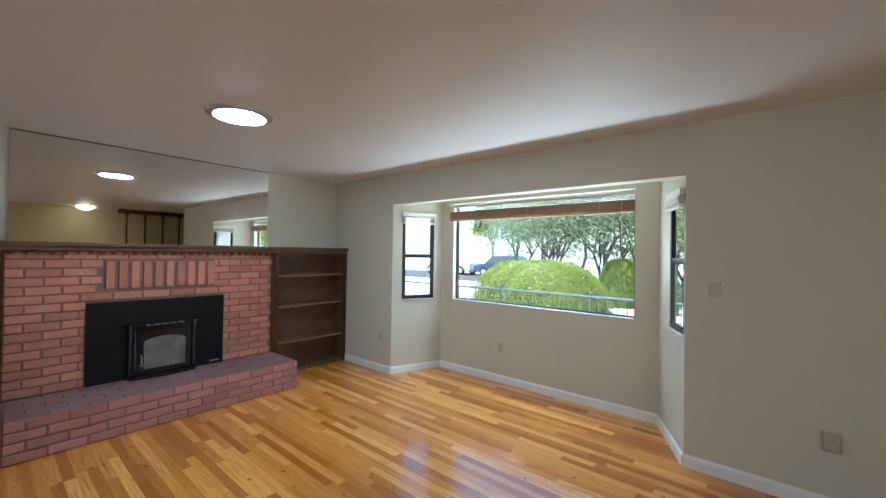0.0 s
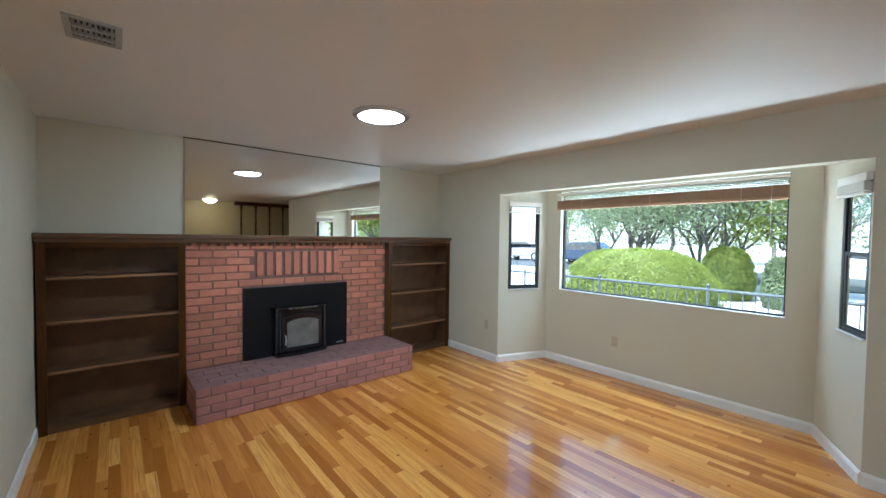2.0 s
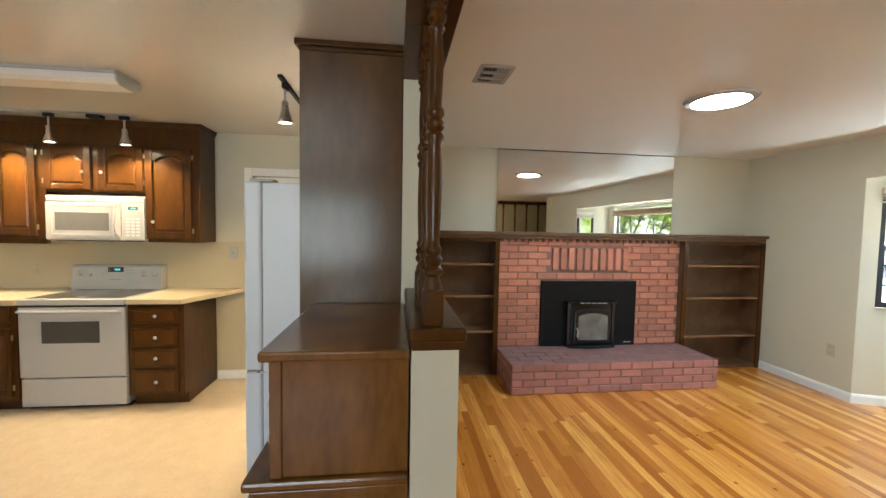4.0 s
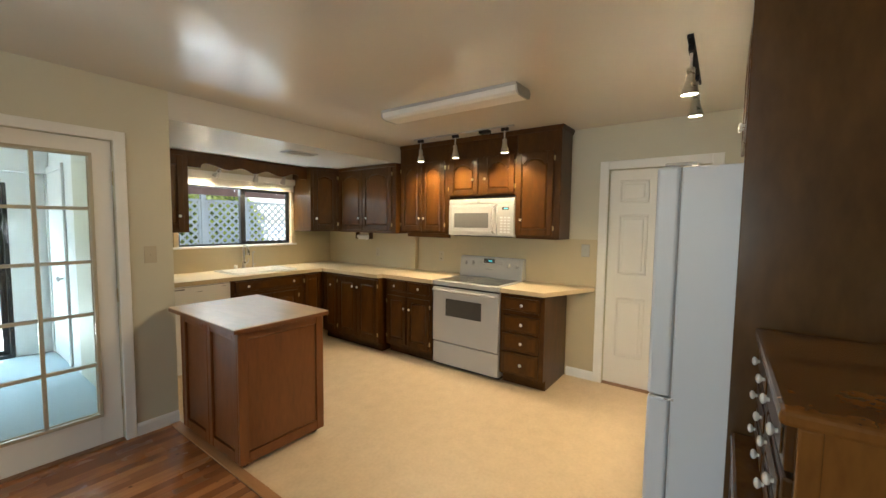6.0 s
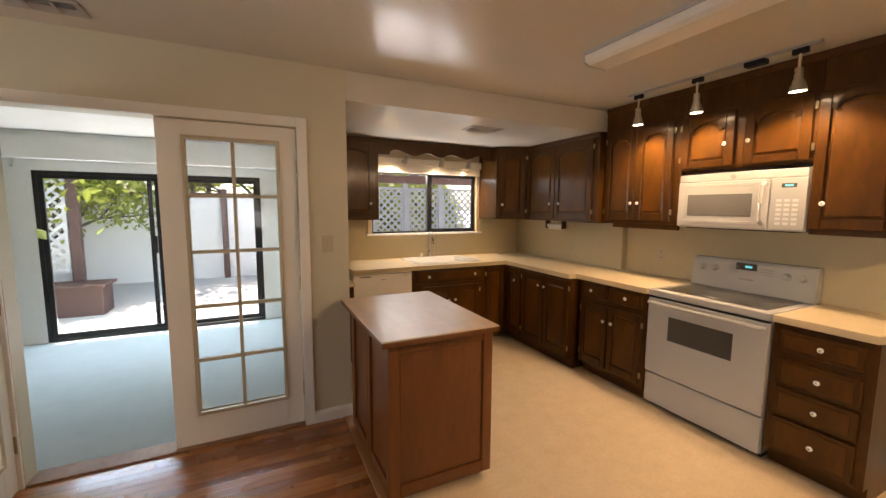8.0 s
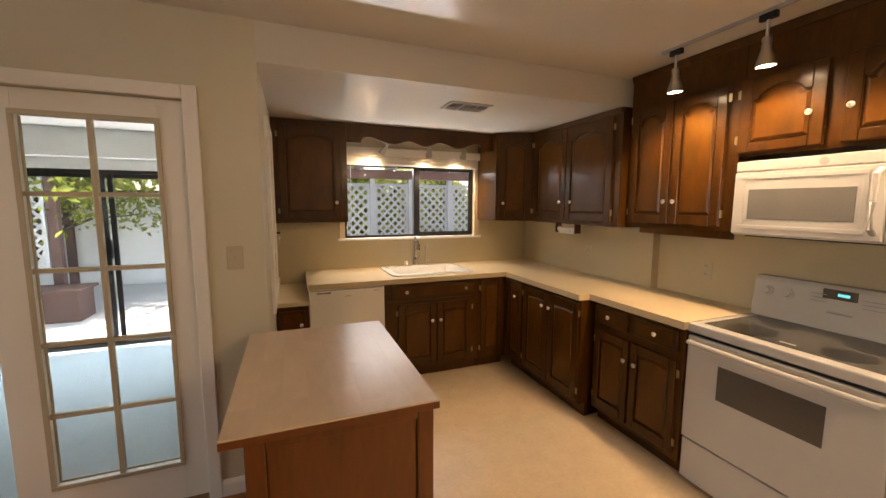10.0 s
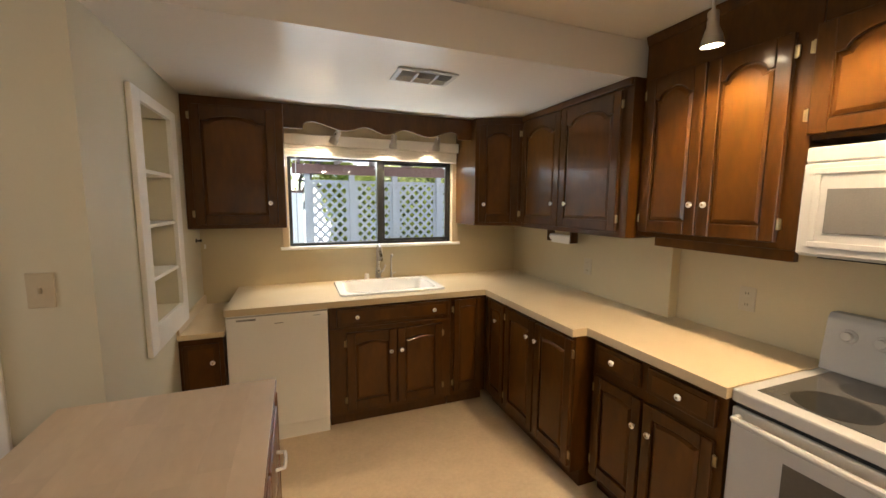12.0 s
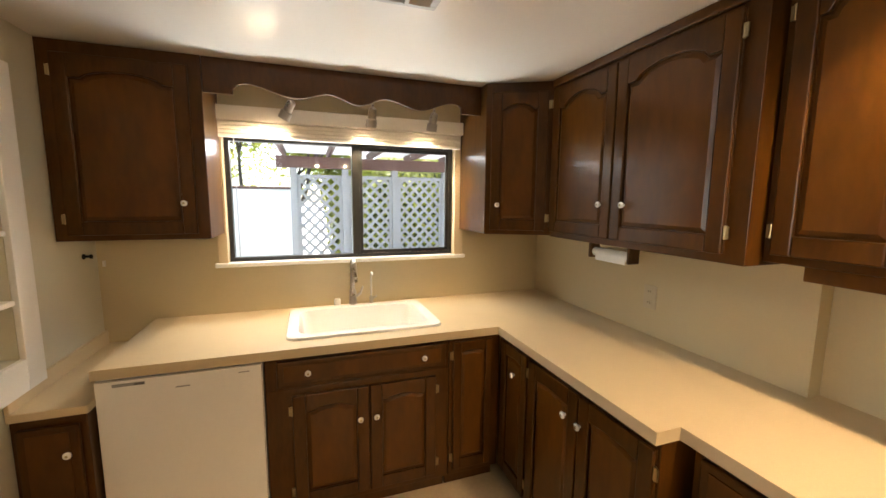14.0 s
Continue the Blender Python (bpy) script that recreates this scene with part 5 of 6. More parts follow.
part("door_trim", bm, WHITE, dr, "", bevel=0.003)
pbox("door_window", (0.075, 0.485, -0.0245, -0.0225, M0 + 0.085, M1 - 0.145), MWGLASS, dr, "dark mesh window", 0.004)
bm = B()
tube(bm, [(0.548, -0.023, M0 + 0.04), (0.548, -0.055, M0 + 0.06), (0.548, -0.062, (M0 + M1) / 2 - 0.02), (0.548, -0.055, M1 - 0.10), (0.548, -0.023, M1 - 0.08)], 0.012, 10)
part("handle", bm, WHITE, dr, "white bow handle", smooth=True)
cp = pbox("control_panel", (0.58, MW - 0.003, -0.020, -0.0005, M0 + 0.008, M1 - 0.058), WHITE, mw, "white keypad panel", 0.004)
pbox("display", (0.635, 0.71, -0.0215, -0.0205, M1 - 0.115, M1 - 0.09), DARKGL, cp, "dark display", 0)
pbox("display_digits", (0.652, 0.694, -0.0222, -0.0217, M1 - 0.108, M1 - 0.097), LED, cp, "lit digits", 0)
for r in range(6):
    for q in range(3):
        pbox("key", (0.615 + 0.04 * q, 0.643 + 0.04 * q, -0.0212, -0.0204, M0 + 0.04 + 0.028 * r, M0 + 0.056 + 0.028 * r), LATTICE, cp, "", 0)
bm = B()
lathe(bm, [(0.018, 0), (0.018, 0.002), (0.003, 0.003)], 20, pose(0.365, -0.0165, M1 - 0.03, 90, 0, 0))
part("badge", bm, GREYPL, mw, "round grey badge")
pbox("underside_grille", (0.05, MW - 0.05, 0.02, 0.25, M0 - 0.006, M0 - 0.0005), BLACK, mw, "dark underside grille", 0)

# island
isl = thing("kitchen_island", pose(-2.42, -4.89, 0), "reddish wooden kitchen island with a pale laminate top", "kitchen island")
ix0, ix1, iy0, iy1 = -0.315, 0.262, -0.41, 0.385
pbox("body", (ix0 + 0.02, ix1 - 0.02, iy0 + 0.02, iy1 - 0.02, 0.035, 0.8395), ISLW, isl, "", 0)


def frame_panel(parent, face, u0, u1, fixed, s, st=0.055):
    """Stiles and rails laid on a side of the island; face 'x' or 'y', s its outward sign."""
    def bb(a, b, z0, z1, d0, d1):
        lo, hi = sorted((fixed + s * d0, fixed + s * d1))
        return (a, b, lo, hi, z0, z1) if face == "y" else (lo, hi, a, b, z0, z1)
    for a, b, z0, z1 in ((u0, u0 + st, 0.035, 0.839), (u1 - st, u1, 0.035, 0.839)):
        pbox("stile", bb(a, b, z0, z1, 0.0005, 0.0195), ISLW, parent, "", 0.004)
    for z0, z1 in ((0.035, 0.10), (0.775, 0.839)):
        pbox("rail", bb(u0 + st + 0.0003, u1 - st - 0.0003, z0, z1, 0.0005, 0.018), ISLW, parent, "", 0.004)
    pbox("panel", bb(u0 + st + 0.004, u1 - st - 0.004, 0.104, 0.771, 0.0003, 0.006), ISLW, parent, "wood-grained panel", 0.002)


frame_panel(isl, "y", ix0, ix1, iy1 - 0.02, 1)
frame_panel(isl, "y", ix0, ix1, iy0 + 0.02, -1)
ym = (iy0 + iy1) / 2
frame_panel(isl, "x", iy0 + 0.021, ym, ix1 - 0.02, 1, 0.05)
frame_panel(isl, "x", ym + 0.0005, iy1 - 0.021, ix1 - 0.02, 1, 0.05)
for a, b in ((iy0 + 0.03, ym - 0.005), (ym + 0.005, iy1 - 0.03)):
    d = pbox("drawer_front", (ix0 + 0.001, ix0 + 0.0195, a, b, 0.62, 0.80), ISLW, isl, "drawer front", 0.004)
    bm = B()
    c = (a + b) / 2
    tube(bm, [(ix0, c - 0.045, 0.71), (ix0 - 0.025, c - 0.04, 0.71), (ix0 - 0.028, c, 0.71), (ix0 - 0.025, c + 0.04, 0.71), (ix0, c + 0.045, 0.71)], 0.006, 8)
    part("pull", bm, PORCE, d, "white bow pull", smooth=True)
    pbox("door", (ix0 + 0.001, ix0 + 0.0195, a, b, 0.06, 0.60), ISLW, isl, "plain door", 0.004)
ti = random.Random(5)
tx0, tx1, ty0, ty1 = ix0 + 0.006, ix1 + 0.05, iy0 - 0.045, iy1 + 0.066
bw = (tx1 - tx0) / 8
for k in range(8):
    y = ty0 - ti.uniform(0.0, 0.2)
    while y < ty1:
        y2 = y + ti.uniform(0.22, 0.42)
        if min(y2, ty1) - max(y, ty0) > 0.005:
            pbox("block", (tx0 + k * bw, tx0 + (k + 1) * bw, max(y, ty0), min(y2, ty1), 0.840, 0.868), ISLTOP, isl, "", 0.0004)
        y = y2
pbox("top_edge", (ix0 + 0.004, ix1 + 0.052, iy0 - 0.047, iy1 + 0.068, 0.8385, 0.862), ISLW, isl, "reddish wood edge", 0.002)
for x in (ix0 + 0.05, ix1 - 0.05):
    for y in (iy0 + 0.05, iy1 - 0.05):
        bm = B()
        lathe(bm, [(0.014, -0.018), (0.0175, -0.01), (0.0175, 0.01), (0.014, 0.018)], 14, pose(x, y, 0.018, 0, 90, 0))
        part("castor", bm, BLACK, isl, "small black castor", smooth=True)
        pbox("castor_mount", (x - 0.015, x + 0.015, y - 0.008, y + 0.008, 0.0355 - 0.002, 0.0349), BLACK, isl, "", 0)

# fridge, cabinet above it and its end panel
fr = thing("refrigerator", pose(-3.60, -2.45, 0), "white pebbled two-door refrigerator with bottom freezer", "refrigerator")
pbox("cabinet_body", (0, 0.745, 0.0, 0.645, 0.03, 1.69), FRIDGEW, fr, "pale pebbled side", 0.006)
pbox("upper_door", (0, 0.745, -0.085, -0.006, 0.775, 1.695), FRIDGEW, fr, "white upper door", 0.012)
pbox("freezer_door", (0, 0.745, -0.085, -0.006, 0.06, 0.765), FRIDGEW, fr, "white freezer door", 0.012)
pbox("gasket", (0.01, 0.735, -0.0058, -0.0002, 0.06, 1.69), GREYPL, fr, "grey door gasket", 0)
pbox("top_hinge", (0.66, 0.74, -0.06, 0.05, 1.6955, 1.708), WHITE, fr, "white hinge cover", 0.004)
pbox("middle_hinge", (0.735, 0.752, -0.075, 0.01, 0.766, 0.774), NICKEL, fr, "steel hinge", 0.001)
pbox("kick_grille", (0.02, 0.725, -0.03, -0.001, 0.0, 0.055), GREYPL, fr, "", 0.003)
bm = B()
tube(bm, [(0.04, -0.086, 0.30), (0.04, -0.125, 0.34), (0.04, -0.135, 0.50), (0.04, -0.125, 0.66), (0.04, -0.086, 0.70)], 0.012, 10)
part("handle", bm, WHITE, fr, "white bow handle", smooth=True)
ep = thing("end_panel", pose(-2.815, -2.03, 0), "tall dark walnut panel beside the refrigerator", "panel")
pbox("panel", (-0.013, 0.013, -0.235, 0.243, 0.0, H - 0.048), ENDW, ep, "veneered panel", 0.003)
bm = B()
bx(bm, -0.013, 0.020, -0.242, 0.243, H - 0.0475, H - 0.03)
bx(bm, -0.013, 0.032, -0.255, 0.243, H - 0.0295, H - 0.003)
part("crown", bm, DWOOD, ep, "dark crown strip", bevel=0.004)
c = cabinet(pose(-3.74, -2.24, 0), "dark-stained cabinet above the refrigerator", 0.908, 0.46, 1.80, H - 0.002, UP)
cab_door(c, 0.03, 1.83, 0.41, 0.47, 0.045, (0.38, 0.07), "l")
cab_door(c, 0.465, 1.83, 0.41, 0.47, 0.045, (0.03, 0.07), "r")

# low hutch against the half wall: a chest of small drawers on a deeper base
hu = thing("sideboard", pose(-2.80, -2.17, 0), "glossy walnut sideboard with small drawers on a deeper base", "sideboard")
pbox("plinth", (0.002, 0.73, -0.03, 0.402, 0.0, 0.085), HUTCHW, hu, "", 0.004)
pbox("base_body", (0.002, 0.735, -0.06, 0.402, 0.0855, 0.700), HUTCHW, hu, "veneered base", 0.004)
pbox("base_ledge", (0.001, 0.748, -0.085, 0.404, 0.7005, 0.732), HUTCHW, hu, "glossy moulded ledge", 0.010)
pbox("base_moulding", (0.7355, 0.742, -0.062, 0.402, 0.672, 0.700), HUTCHW, hu, "", 0.003)
pbox("body", (0.002, 0.728, 0.0, 0.402, 0.7325, 1.086), HUTCHW, hu, "veneered drawer chest", 0.004)
pbox("corner_stile", (0.700, 0.734, -0.006, 0.030, 0.7325, 1.086), HUTCHW, hu, "", 0.004)
pbox("top", (0.001, 0.745, -0.036, 0.404, 1.0865, 1.118), HUTCHW, hu, "glossy blotchy wooden top", 0.009)
for z in (0.975, 0.862, 0.748):
    for x, w in ((0.02, 0.33), (0.36, 0.335)):
        drawer_front(hu, x, z, w, 0.100, (0.075, w - 0.075))
for x in (0.02, 0.375):
    cab_door(hu, x, 0.11, 0.345, 0.55, 0.03, (0.30 if x < 0.1 else 0.045, 0.42), "l" if x < 0.1 else "r", y=-0.06)


# ---------- kitchen fixtures ----------
def track_head(parent_m, tilt, aim, lean=(0, 0)):
    s = thing("track_lamp", parent_m, "small silver track spotlight, lit", "track light", "track spotlights")
    pbox("adapter", (-0.012, 0.012, -0.035, 0.035, -0.03, -0.0005), BLACK, s, "black adapter", 0.003)
    bm = B()
    tube(bm, [(0, 0, -0.03), (0, 0, -0.105)], 0.007, 10)
    part("stem", bm, NICKEL, s, smooth=True)
    m = pose(0, 0, -0.10, tilt[0], tilt[1], 0)
    bm = B()
    lathe(bm, [(0.016, 0.0), (0.019, -0.005), (0.020, -0.055), (0.032, -0.085), (0.040, -0.125), (0.037, -0.125), (0.028, -0.09)], 20, m)
    part("shade", bm, NICKEL, s, "flared silver shade", smooth=True)
    bm = B()
    lathe(bm, [(0.002, -0.124), (0.034, -0.122), (0.034, -0.115)], 18, m)
    part("bulb", bm, BULB, s, "glowing bulb")
    lp = new("track_spot", bpy.data.lights.new("track_spot", "SPOT"))
    lp.data.energy, lp.data.color, lp.data.spot_size, lp.data.spot_blend, lp.data.shadow_soft_size = aim, (1.0, 0.72, 0.44), radians(132), 0.5, 0.035
    q = parent_m @ m
    lp.matrix_world = look(q @ Vector((0, 0, -0.128)), q @ Vector((lean[0], lean[1], -1)))


TX = -4.30
tr = thing("lighting_track", pose(TX, -4.45, H), "slim grey ceiling track for spotlights", "light track")
pbox("rail", (-0.010, 0.010, -0.58, 0.58, -0.016, -0.0005), GREYPL, tr, "", 0.002)
pbox("feed_box", (-0.028, 0.028, 0.23, 0.335, -0.045, -0.0165), BLACK, tr, "black feed box", 0.004)
for y in (-4.94, -4.50, -3.96):
    track_head(pose(TX, y, H - 0.0165), (0, 4), TRACK_W, (-0.06, 0))
TY = -2.48
tr = thing("lighting_track", pose(-3.62, TY, H), "slim black ceiling track near the refrigerator", "light track")
pbox("rail", (-0.37, 0.37, -0.013, 0.013, -0.018, -0.0005), BLACK, tr, "", 0.002)
for x in (-3.36, -3.82):
    track_head(pose(x, TY, H - 0.0185, 0, 0, 90), (4, 0), TRACK_W * 1.35, (-0.6, -0.35))
fl = thing("fluorescent_fixture", pose(-3.445, -3.975, H), "unlit white wraparound fluorescent ceiling fixture", "ceiling light")
bm = B()
prism(bm, [(-0.105, -0.02), (-0.098, -0.055), (-0.07, -0.070), (0.07, -0.070), (0.098, -0.055), (0.105, -0.02)], -0.575, 0.575, "y")
part("diffuser", bm, FLUO, fl, "ribbed white acrylic diffuser", bevel=0.004)
pbox("pan", (-0.108, 0.108, -0.58, 0.58, -0.0195, -0.0005), WHITE, fl, "white pan", 0.002)
for s in (-1, 1):
    bm = B()
    prism(bm, [(-0.105, -0.02), (-0.098, -0.058), (-0.07, -0.073), (0.07, -0.073), (0.098, -0.058), (0.105, -0.02)], s * 0.5755, s * 0.587, "y")
    part("end_cap", bm, WHITE, fl, "white end cap", bevel=0.002)

wall_plate(pose(-2.05, FY, 1.225, 0, 0, 180), "beige switch plate beside the french doors", "switch")
wall_plate(pose(KX + 0.004, -3.352, 1.22, 0, 0, 90), "white double switch by the kitchen door", "switch", WHITE, w=0.075)
wall_plate(pose(KX2 + 0.004, -6.02, 1.07, 0, 0, 90), "ivory outlet on the tan backsplash", "outlet")
wall_plate(pose(KX + 0.004, -5.02, 1.07, 0, 0, 90), "ivory outlet on the tan backsplash near the range", "outlet")

# paper towel holder
ph = thing("paper_towel_holder", pose(-4.56, -6.09, 1.33), "nearly empty paper towel roll on dark wooden brackets", "towel holder")
for y in (-0.125, 0.125):
    pbox("bracket", (-0.03, 0.03, y - 0.009, y + 0.009, -0.085, -0.0005), DWOOD, ph, "dark wooden bracket", 0.006)
bm = B()
lathe(bm, [(0.022, -0.114), (0.0225, 0), (0.022, 0.114)], 20, pose(0, 0, -0.055, 90, 0, 0))
part("roll", bm, PAPER, ph, "white paper roll", smooth=True)
pbox("loose_sheet", (0.018, 0.0205, -0.09, 0.10, -0.092, -0.055), PAPER, ph, "hanging paper edge", 0)

# shelf niche in the alcove wall
ni = thing("niche_shelves", pose(AX, (NI0 + NI1) / 2, NZ0), "white painted shelf niche with three open shelves", "shelves")
nw, nh = (NI1 - NI0) / 2, NZ1 - NZ0
bm = B()
for y0, y1, z0, z1 in ((-nw - 0.10, -nw, -0.12, nh + 0.05), (nw, nw + 0.10, -0.12, nh + 0.05), (-nw, nw, -0.12, 0.0), (-nw, nw, nh, nh + 0.05)):
    bx(bm, -0.022, -0.0005, y0, y1, z0, z1)
part("face_frame", bm, TRIM, ni, "white face frame", bevel=0.003)
for z in (1.145, 1.395, 1.645):
    pbox("shelf", (-0.010, 0.1295, -nw + 0.0005, nw - 0.0005, z - NZ0 - 0.009, z - NZ0 + 0.009), TRIM, ni, "white shelf", 0.002)

hk = thing("wall_hook", pose(AX - 0.0005, -6.895, 1.243, 0, -90, 0), "small dark metal hook on the niche wall", "hook")
bm = B()
lathe(bm, [(0.013, 0.0), (0.013, 0.004), (0.006, 0.006), (0.006, 0.022), (0.010, 0.026), (0.010, 0.034), (0.002, 0.036)], 14)
part("peg", bm, BLACK, hk, smooth=True)
cl = thing("wall_clip", pose(-2.215, KY + 0.0045, 1.19), "small white plastic clip on the kitchen wall", "clip")
bm = B()
bx(bm, -0.006, 0.006, 0.0005, 0.006, -0.015, 0.015)
for k in (-0.009, 0.0, 0.009):
    bx(bm, -0.005, 0.005, 0.006, 0.012, k - 0.003, k + 0.003)
part("body", bm, PORCE, cl, bevel=0.001)


# ---------- outdoors ----------
bm = B()
bx(bm, -150, 150, -150, 150, -0.40, -0.15)
solid("ground", bm, CONCRETE, "pale sunlit concrete paving around the house", "ground", "structure")
bm = B()
bx(bm, -40, 40, 17, 24, -0.149, -0.12)
solid("road", bm, ASPHALT, "asphalt street in front of the house", "road", "structure")
bm = B()
bx(bm, -9, -2.0, 5.0, 9.5, -0.149, -0.10)
solid("lawn", bm, GRASS, "green planting bed in front of the window", "lawn", "structure")
# overhang out of view, added so that no direct sun enters the sunroom
setting("roof_eave", [(-5.6, 3.2, SLY - 0.72, SLY - 0.12, 2.25, 2.40)], TRIM, "unseen white roof overhang added to keep sun off the patio door", "eave")
setting("roof_eave_front", [(-5.6, 3.2, NY + 0.12, NY + 1.05, 2.46, 2.55)], TRIM, "white painted roof overhang above the bay", "eave")
rng = np.random.default_rng(7)


def leaf_mesh(name, centres, radii, count, size, mat, shell=0.55, flat=1.0):
    """Many small leaves scattered in and over clumps."""
    c = np.array(centres)
    r = np.array(radii)
    pick = rng.choice(len(c), count, p=r ** 2 / (r ** 2).sum())
    d = rng.normal(size=(count, 3))
    d /= np.linalg.norm(d, axis=1)[:, None]
    rad = r[pick] * (shell + (1 - shell) * rng.random(count) ** 0.5) * rng.uniform(0.85, 1.12, count)
    p = c[pick] + d * rad[:, None] * np.array([1, 1, flat])
    a = rng.normal(size=(count, 3)) + d * 0.4
    a /= np.linalg.norm(a, axis=1)[:, None]
    b = np.cross(a, rng.normal(size=(count, 3)))
    b /= np.linalg.norm(b, axis=1)[:, None]
    n = np.cross(a, b)
    s = size * rng.uniform(0.6, 1.35, count)[:, None]
    v = np.stack([p - a * s, p + b * s * 0.45 + n * s * 0.12, p + a * s, p - b * s * 0.45 + n * s * 0.12], 1).reshape(-1, 3)
    f = np.arange(count * 4).reshape(-1, 4)
    me = bpy.data.meshes.new(name)
    me.from_pydata(v.tolist(), [], f.tolist())
    me.materials.append(mat)
    return me


def limbs(bm, p, d, length, r, depth, tips):
    q = p + d * length
    mid = p + d * length * 0.5 + Vector(rng.normal(size=3) * length * 0.05)
    tube(bm, [p, mid, q], r, 7, r * 0.62)
    if depth == 0:
        tips.append(q)
        return
    for k in range(3 if depth > 1 else 2):
        e = (d + Vector(rng.normal(size=3) * 0.45) + Vector((0, 0, 0.12))).normalized()
        limbs(bm, q, e, length * rng.uniform(0.62, 0.8), r * 0.6, depth - 1, tips)


def tree_thing(x, y, h, label, mat=LEAFD, stems=1, leaves=9000, size=0.07, spread=0.9, clump=0.6):
    t = thing("tree", pose(x, y, -0.15), label, "tree", "trees outdoors")
    bm = B()
    tips = []
    for k in range(stems):
        d = Vector((rng.normal() * 0.18 + (0.35 * math.cos(2.4 * k) if stems > 1 else 0), rng.normal() * 0.18 + (0.35 * math.sin(2.4 * k) if stems > 1 else 0), 1)).normalized()
        limbs(bm, Vector((0.06 * k, 0.04 * k, -0.05)), d, h * 0.33, 0.045 * h ** 0.6 / stems ** 0.4, 3, tips)
    part("trunk", bm, BARK, t, "grey branching trunk", smooth=True)
    rad = [clump * rng.uniform(0.6, 1.2) * h / 5 * spread for _ in tips]
    part("crown", leaf_mesh("crown", [tuple(p) for p in tips], rad, leaves, size, mat, 0.15, 0.8), mat, t, "loose leafy crown")
    return t


def bush_thing(x, y, r, h, label, mat=LEAF, count=80000, size=0.017):
    t = thing("bush", pose(x, y, -0.12), label, "bush")
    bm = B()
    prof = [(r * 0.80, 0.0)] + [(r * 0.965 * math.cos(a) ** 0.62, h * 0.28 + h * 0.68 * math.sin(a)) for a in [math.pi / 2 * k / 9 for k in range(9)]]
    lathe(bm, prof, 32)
    # core coloured as shade, to give the leaves depth
    part("branch_mass", bm, CORESHADE, t, "dense inner foliage, darkened for shade", smooth=True)
    a = rng.random(count) * 2 * math.pi
    u = rng.random(count) ** 0.8 * math.pi / 2
    bump = 1 + 0.022 * np.sin(5 * a + 3 * u) + 0.015 * np.sin(11 * a - 4 * u) + rng.normal(size=count) * 0.018
    p = np.stack([r * bump * np.cos(u) ** 0.62 * np.cos(a), r * bump * np.cos(u) ** 0.62 * np.sin(a), h * 0.28 + h * 0.72 * bump * np.sin(u)], 1)
    low = rng.random(count) < 0.25
    p[low, 2] = h * 0.3 * rng.random(low.sum())
    p[low, :2] = np.stack([r * bump[low] * np.cos(a[low]), r * bump[low] * np.sin(a[low])], 1) * (0.85 + 0.15 * p[low, 2:3] / (h * 0.3))
    nrm = p - np.array([0, 0, h * 0.2])
    nrm = nrm / np.linalg.norm(nrm, axis=1)[:, None] + rng.normal(size=(count, 3)) * 0.35
    q = np.cross(nrm, rng.normal(size=(count, 3)))
    q /= np.linalg.norm(q, axis=1)[:, None]
    w = np.cross(nrm, q)
    w /= np.linalg.norm(w, axis=1)[:, None]
    s = size * rng.uniform(0.6, 1.4, count)[:, None]
    v = np.stack([p - q * s, p + w * s * 0.5, p + q * s, p - w * s * 0.5], 1).reshape(-1, 3)
    me = bpy.data.meshes.new("leaves")
    me.from_pydata(v.tolist(), [], np.arange(count * 4).reshape(-1, 4).tolist())
    me.materials.append(mat)
    part("leaves", me, mat, t, "small bright leaves")
    return t


bush_thing(-4.18, 6.75, 1.40, 1.38, "large clipped yellow-green dome-shaped bush")
bush_thing(-3.92, 11.9, 0.66, 1.4, "smaller rounded yellow-green bush by the drive", count=34000)
bush_thing(-2.6, 11.0, 0.40, 1.2, "rounded green bush beside the drive", LEAFD, 7000, 0.03)
tree_thing(-4.7, 13.0, 4.9, "multi-stemmed ornamental tree with pale airy leaves", LEAFD, 5, 17000, 0.05, 1.7, 0.75)
tree_thing(-7.4, 13.6, 4.9, "broad leafy tree by the drive", LEAFD, 4, 14000, 0.055, 1.7, 0.75)
tree_thing(-7.8, 14.5, 5.0, "airy tree beside the street", LEAFD, 3, 12000, 0.08, 1.3)
tree_thing(-2.6, 16.0, 5.5, "tall leafy tree near the street", LEAF, 3, 12000, 0.08, 1.3)
tree_thing(6.6, 9.0, 4.6, "broad leafy tree beside the house", LEAF, 3, 14000, 0.09, 1.6, 0.9)
tree_thing(9.6, 10.8, 4.6, "broad leafy tree beside the house", LEAF, 3, 14000, 0.09, 1.6, 0.9)
tree_thing(1.6, 12.5, 5.0, "leafy green garden tree", LEAF, 2, 9000, 0.07, 1.1)
tree_thing(-2.9, 14.2, 4.6, "airy pale ornamental tree beyond the drive", LEAFD, 4, 13000, 0.055, 1.9, 0.8)
tree_thing(-6.0, 17.0, 5.6, "airy tree beside the street", LEAFD, 3, 12000, 0.075, 1.9, 0.8)
tree_thing(-10.5, 17.5, 5.0, "airy tree beside the street", LEAFD, 3, 9000, 0.075, 1.7, 0.8)
for k, (x, y, h) in enumerate(((-20, 30, 8), (-13, 33, 9), (-6, 31, 8.5), (1, 34, 9.5), (8, 30, 8), (-28, 26, 8), (15, 28, 9))):
    tree_thing(x, y, h, "tall street tree across the road", LEAFD if k % 2 else LEAF, 1, 5000, 0.16, 1.2)

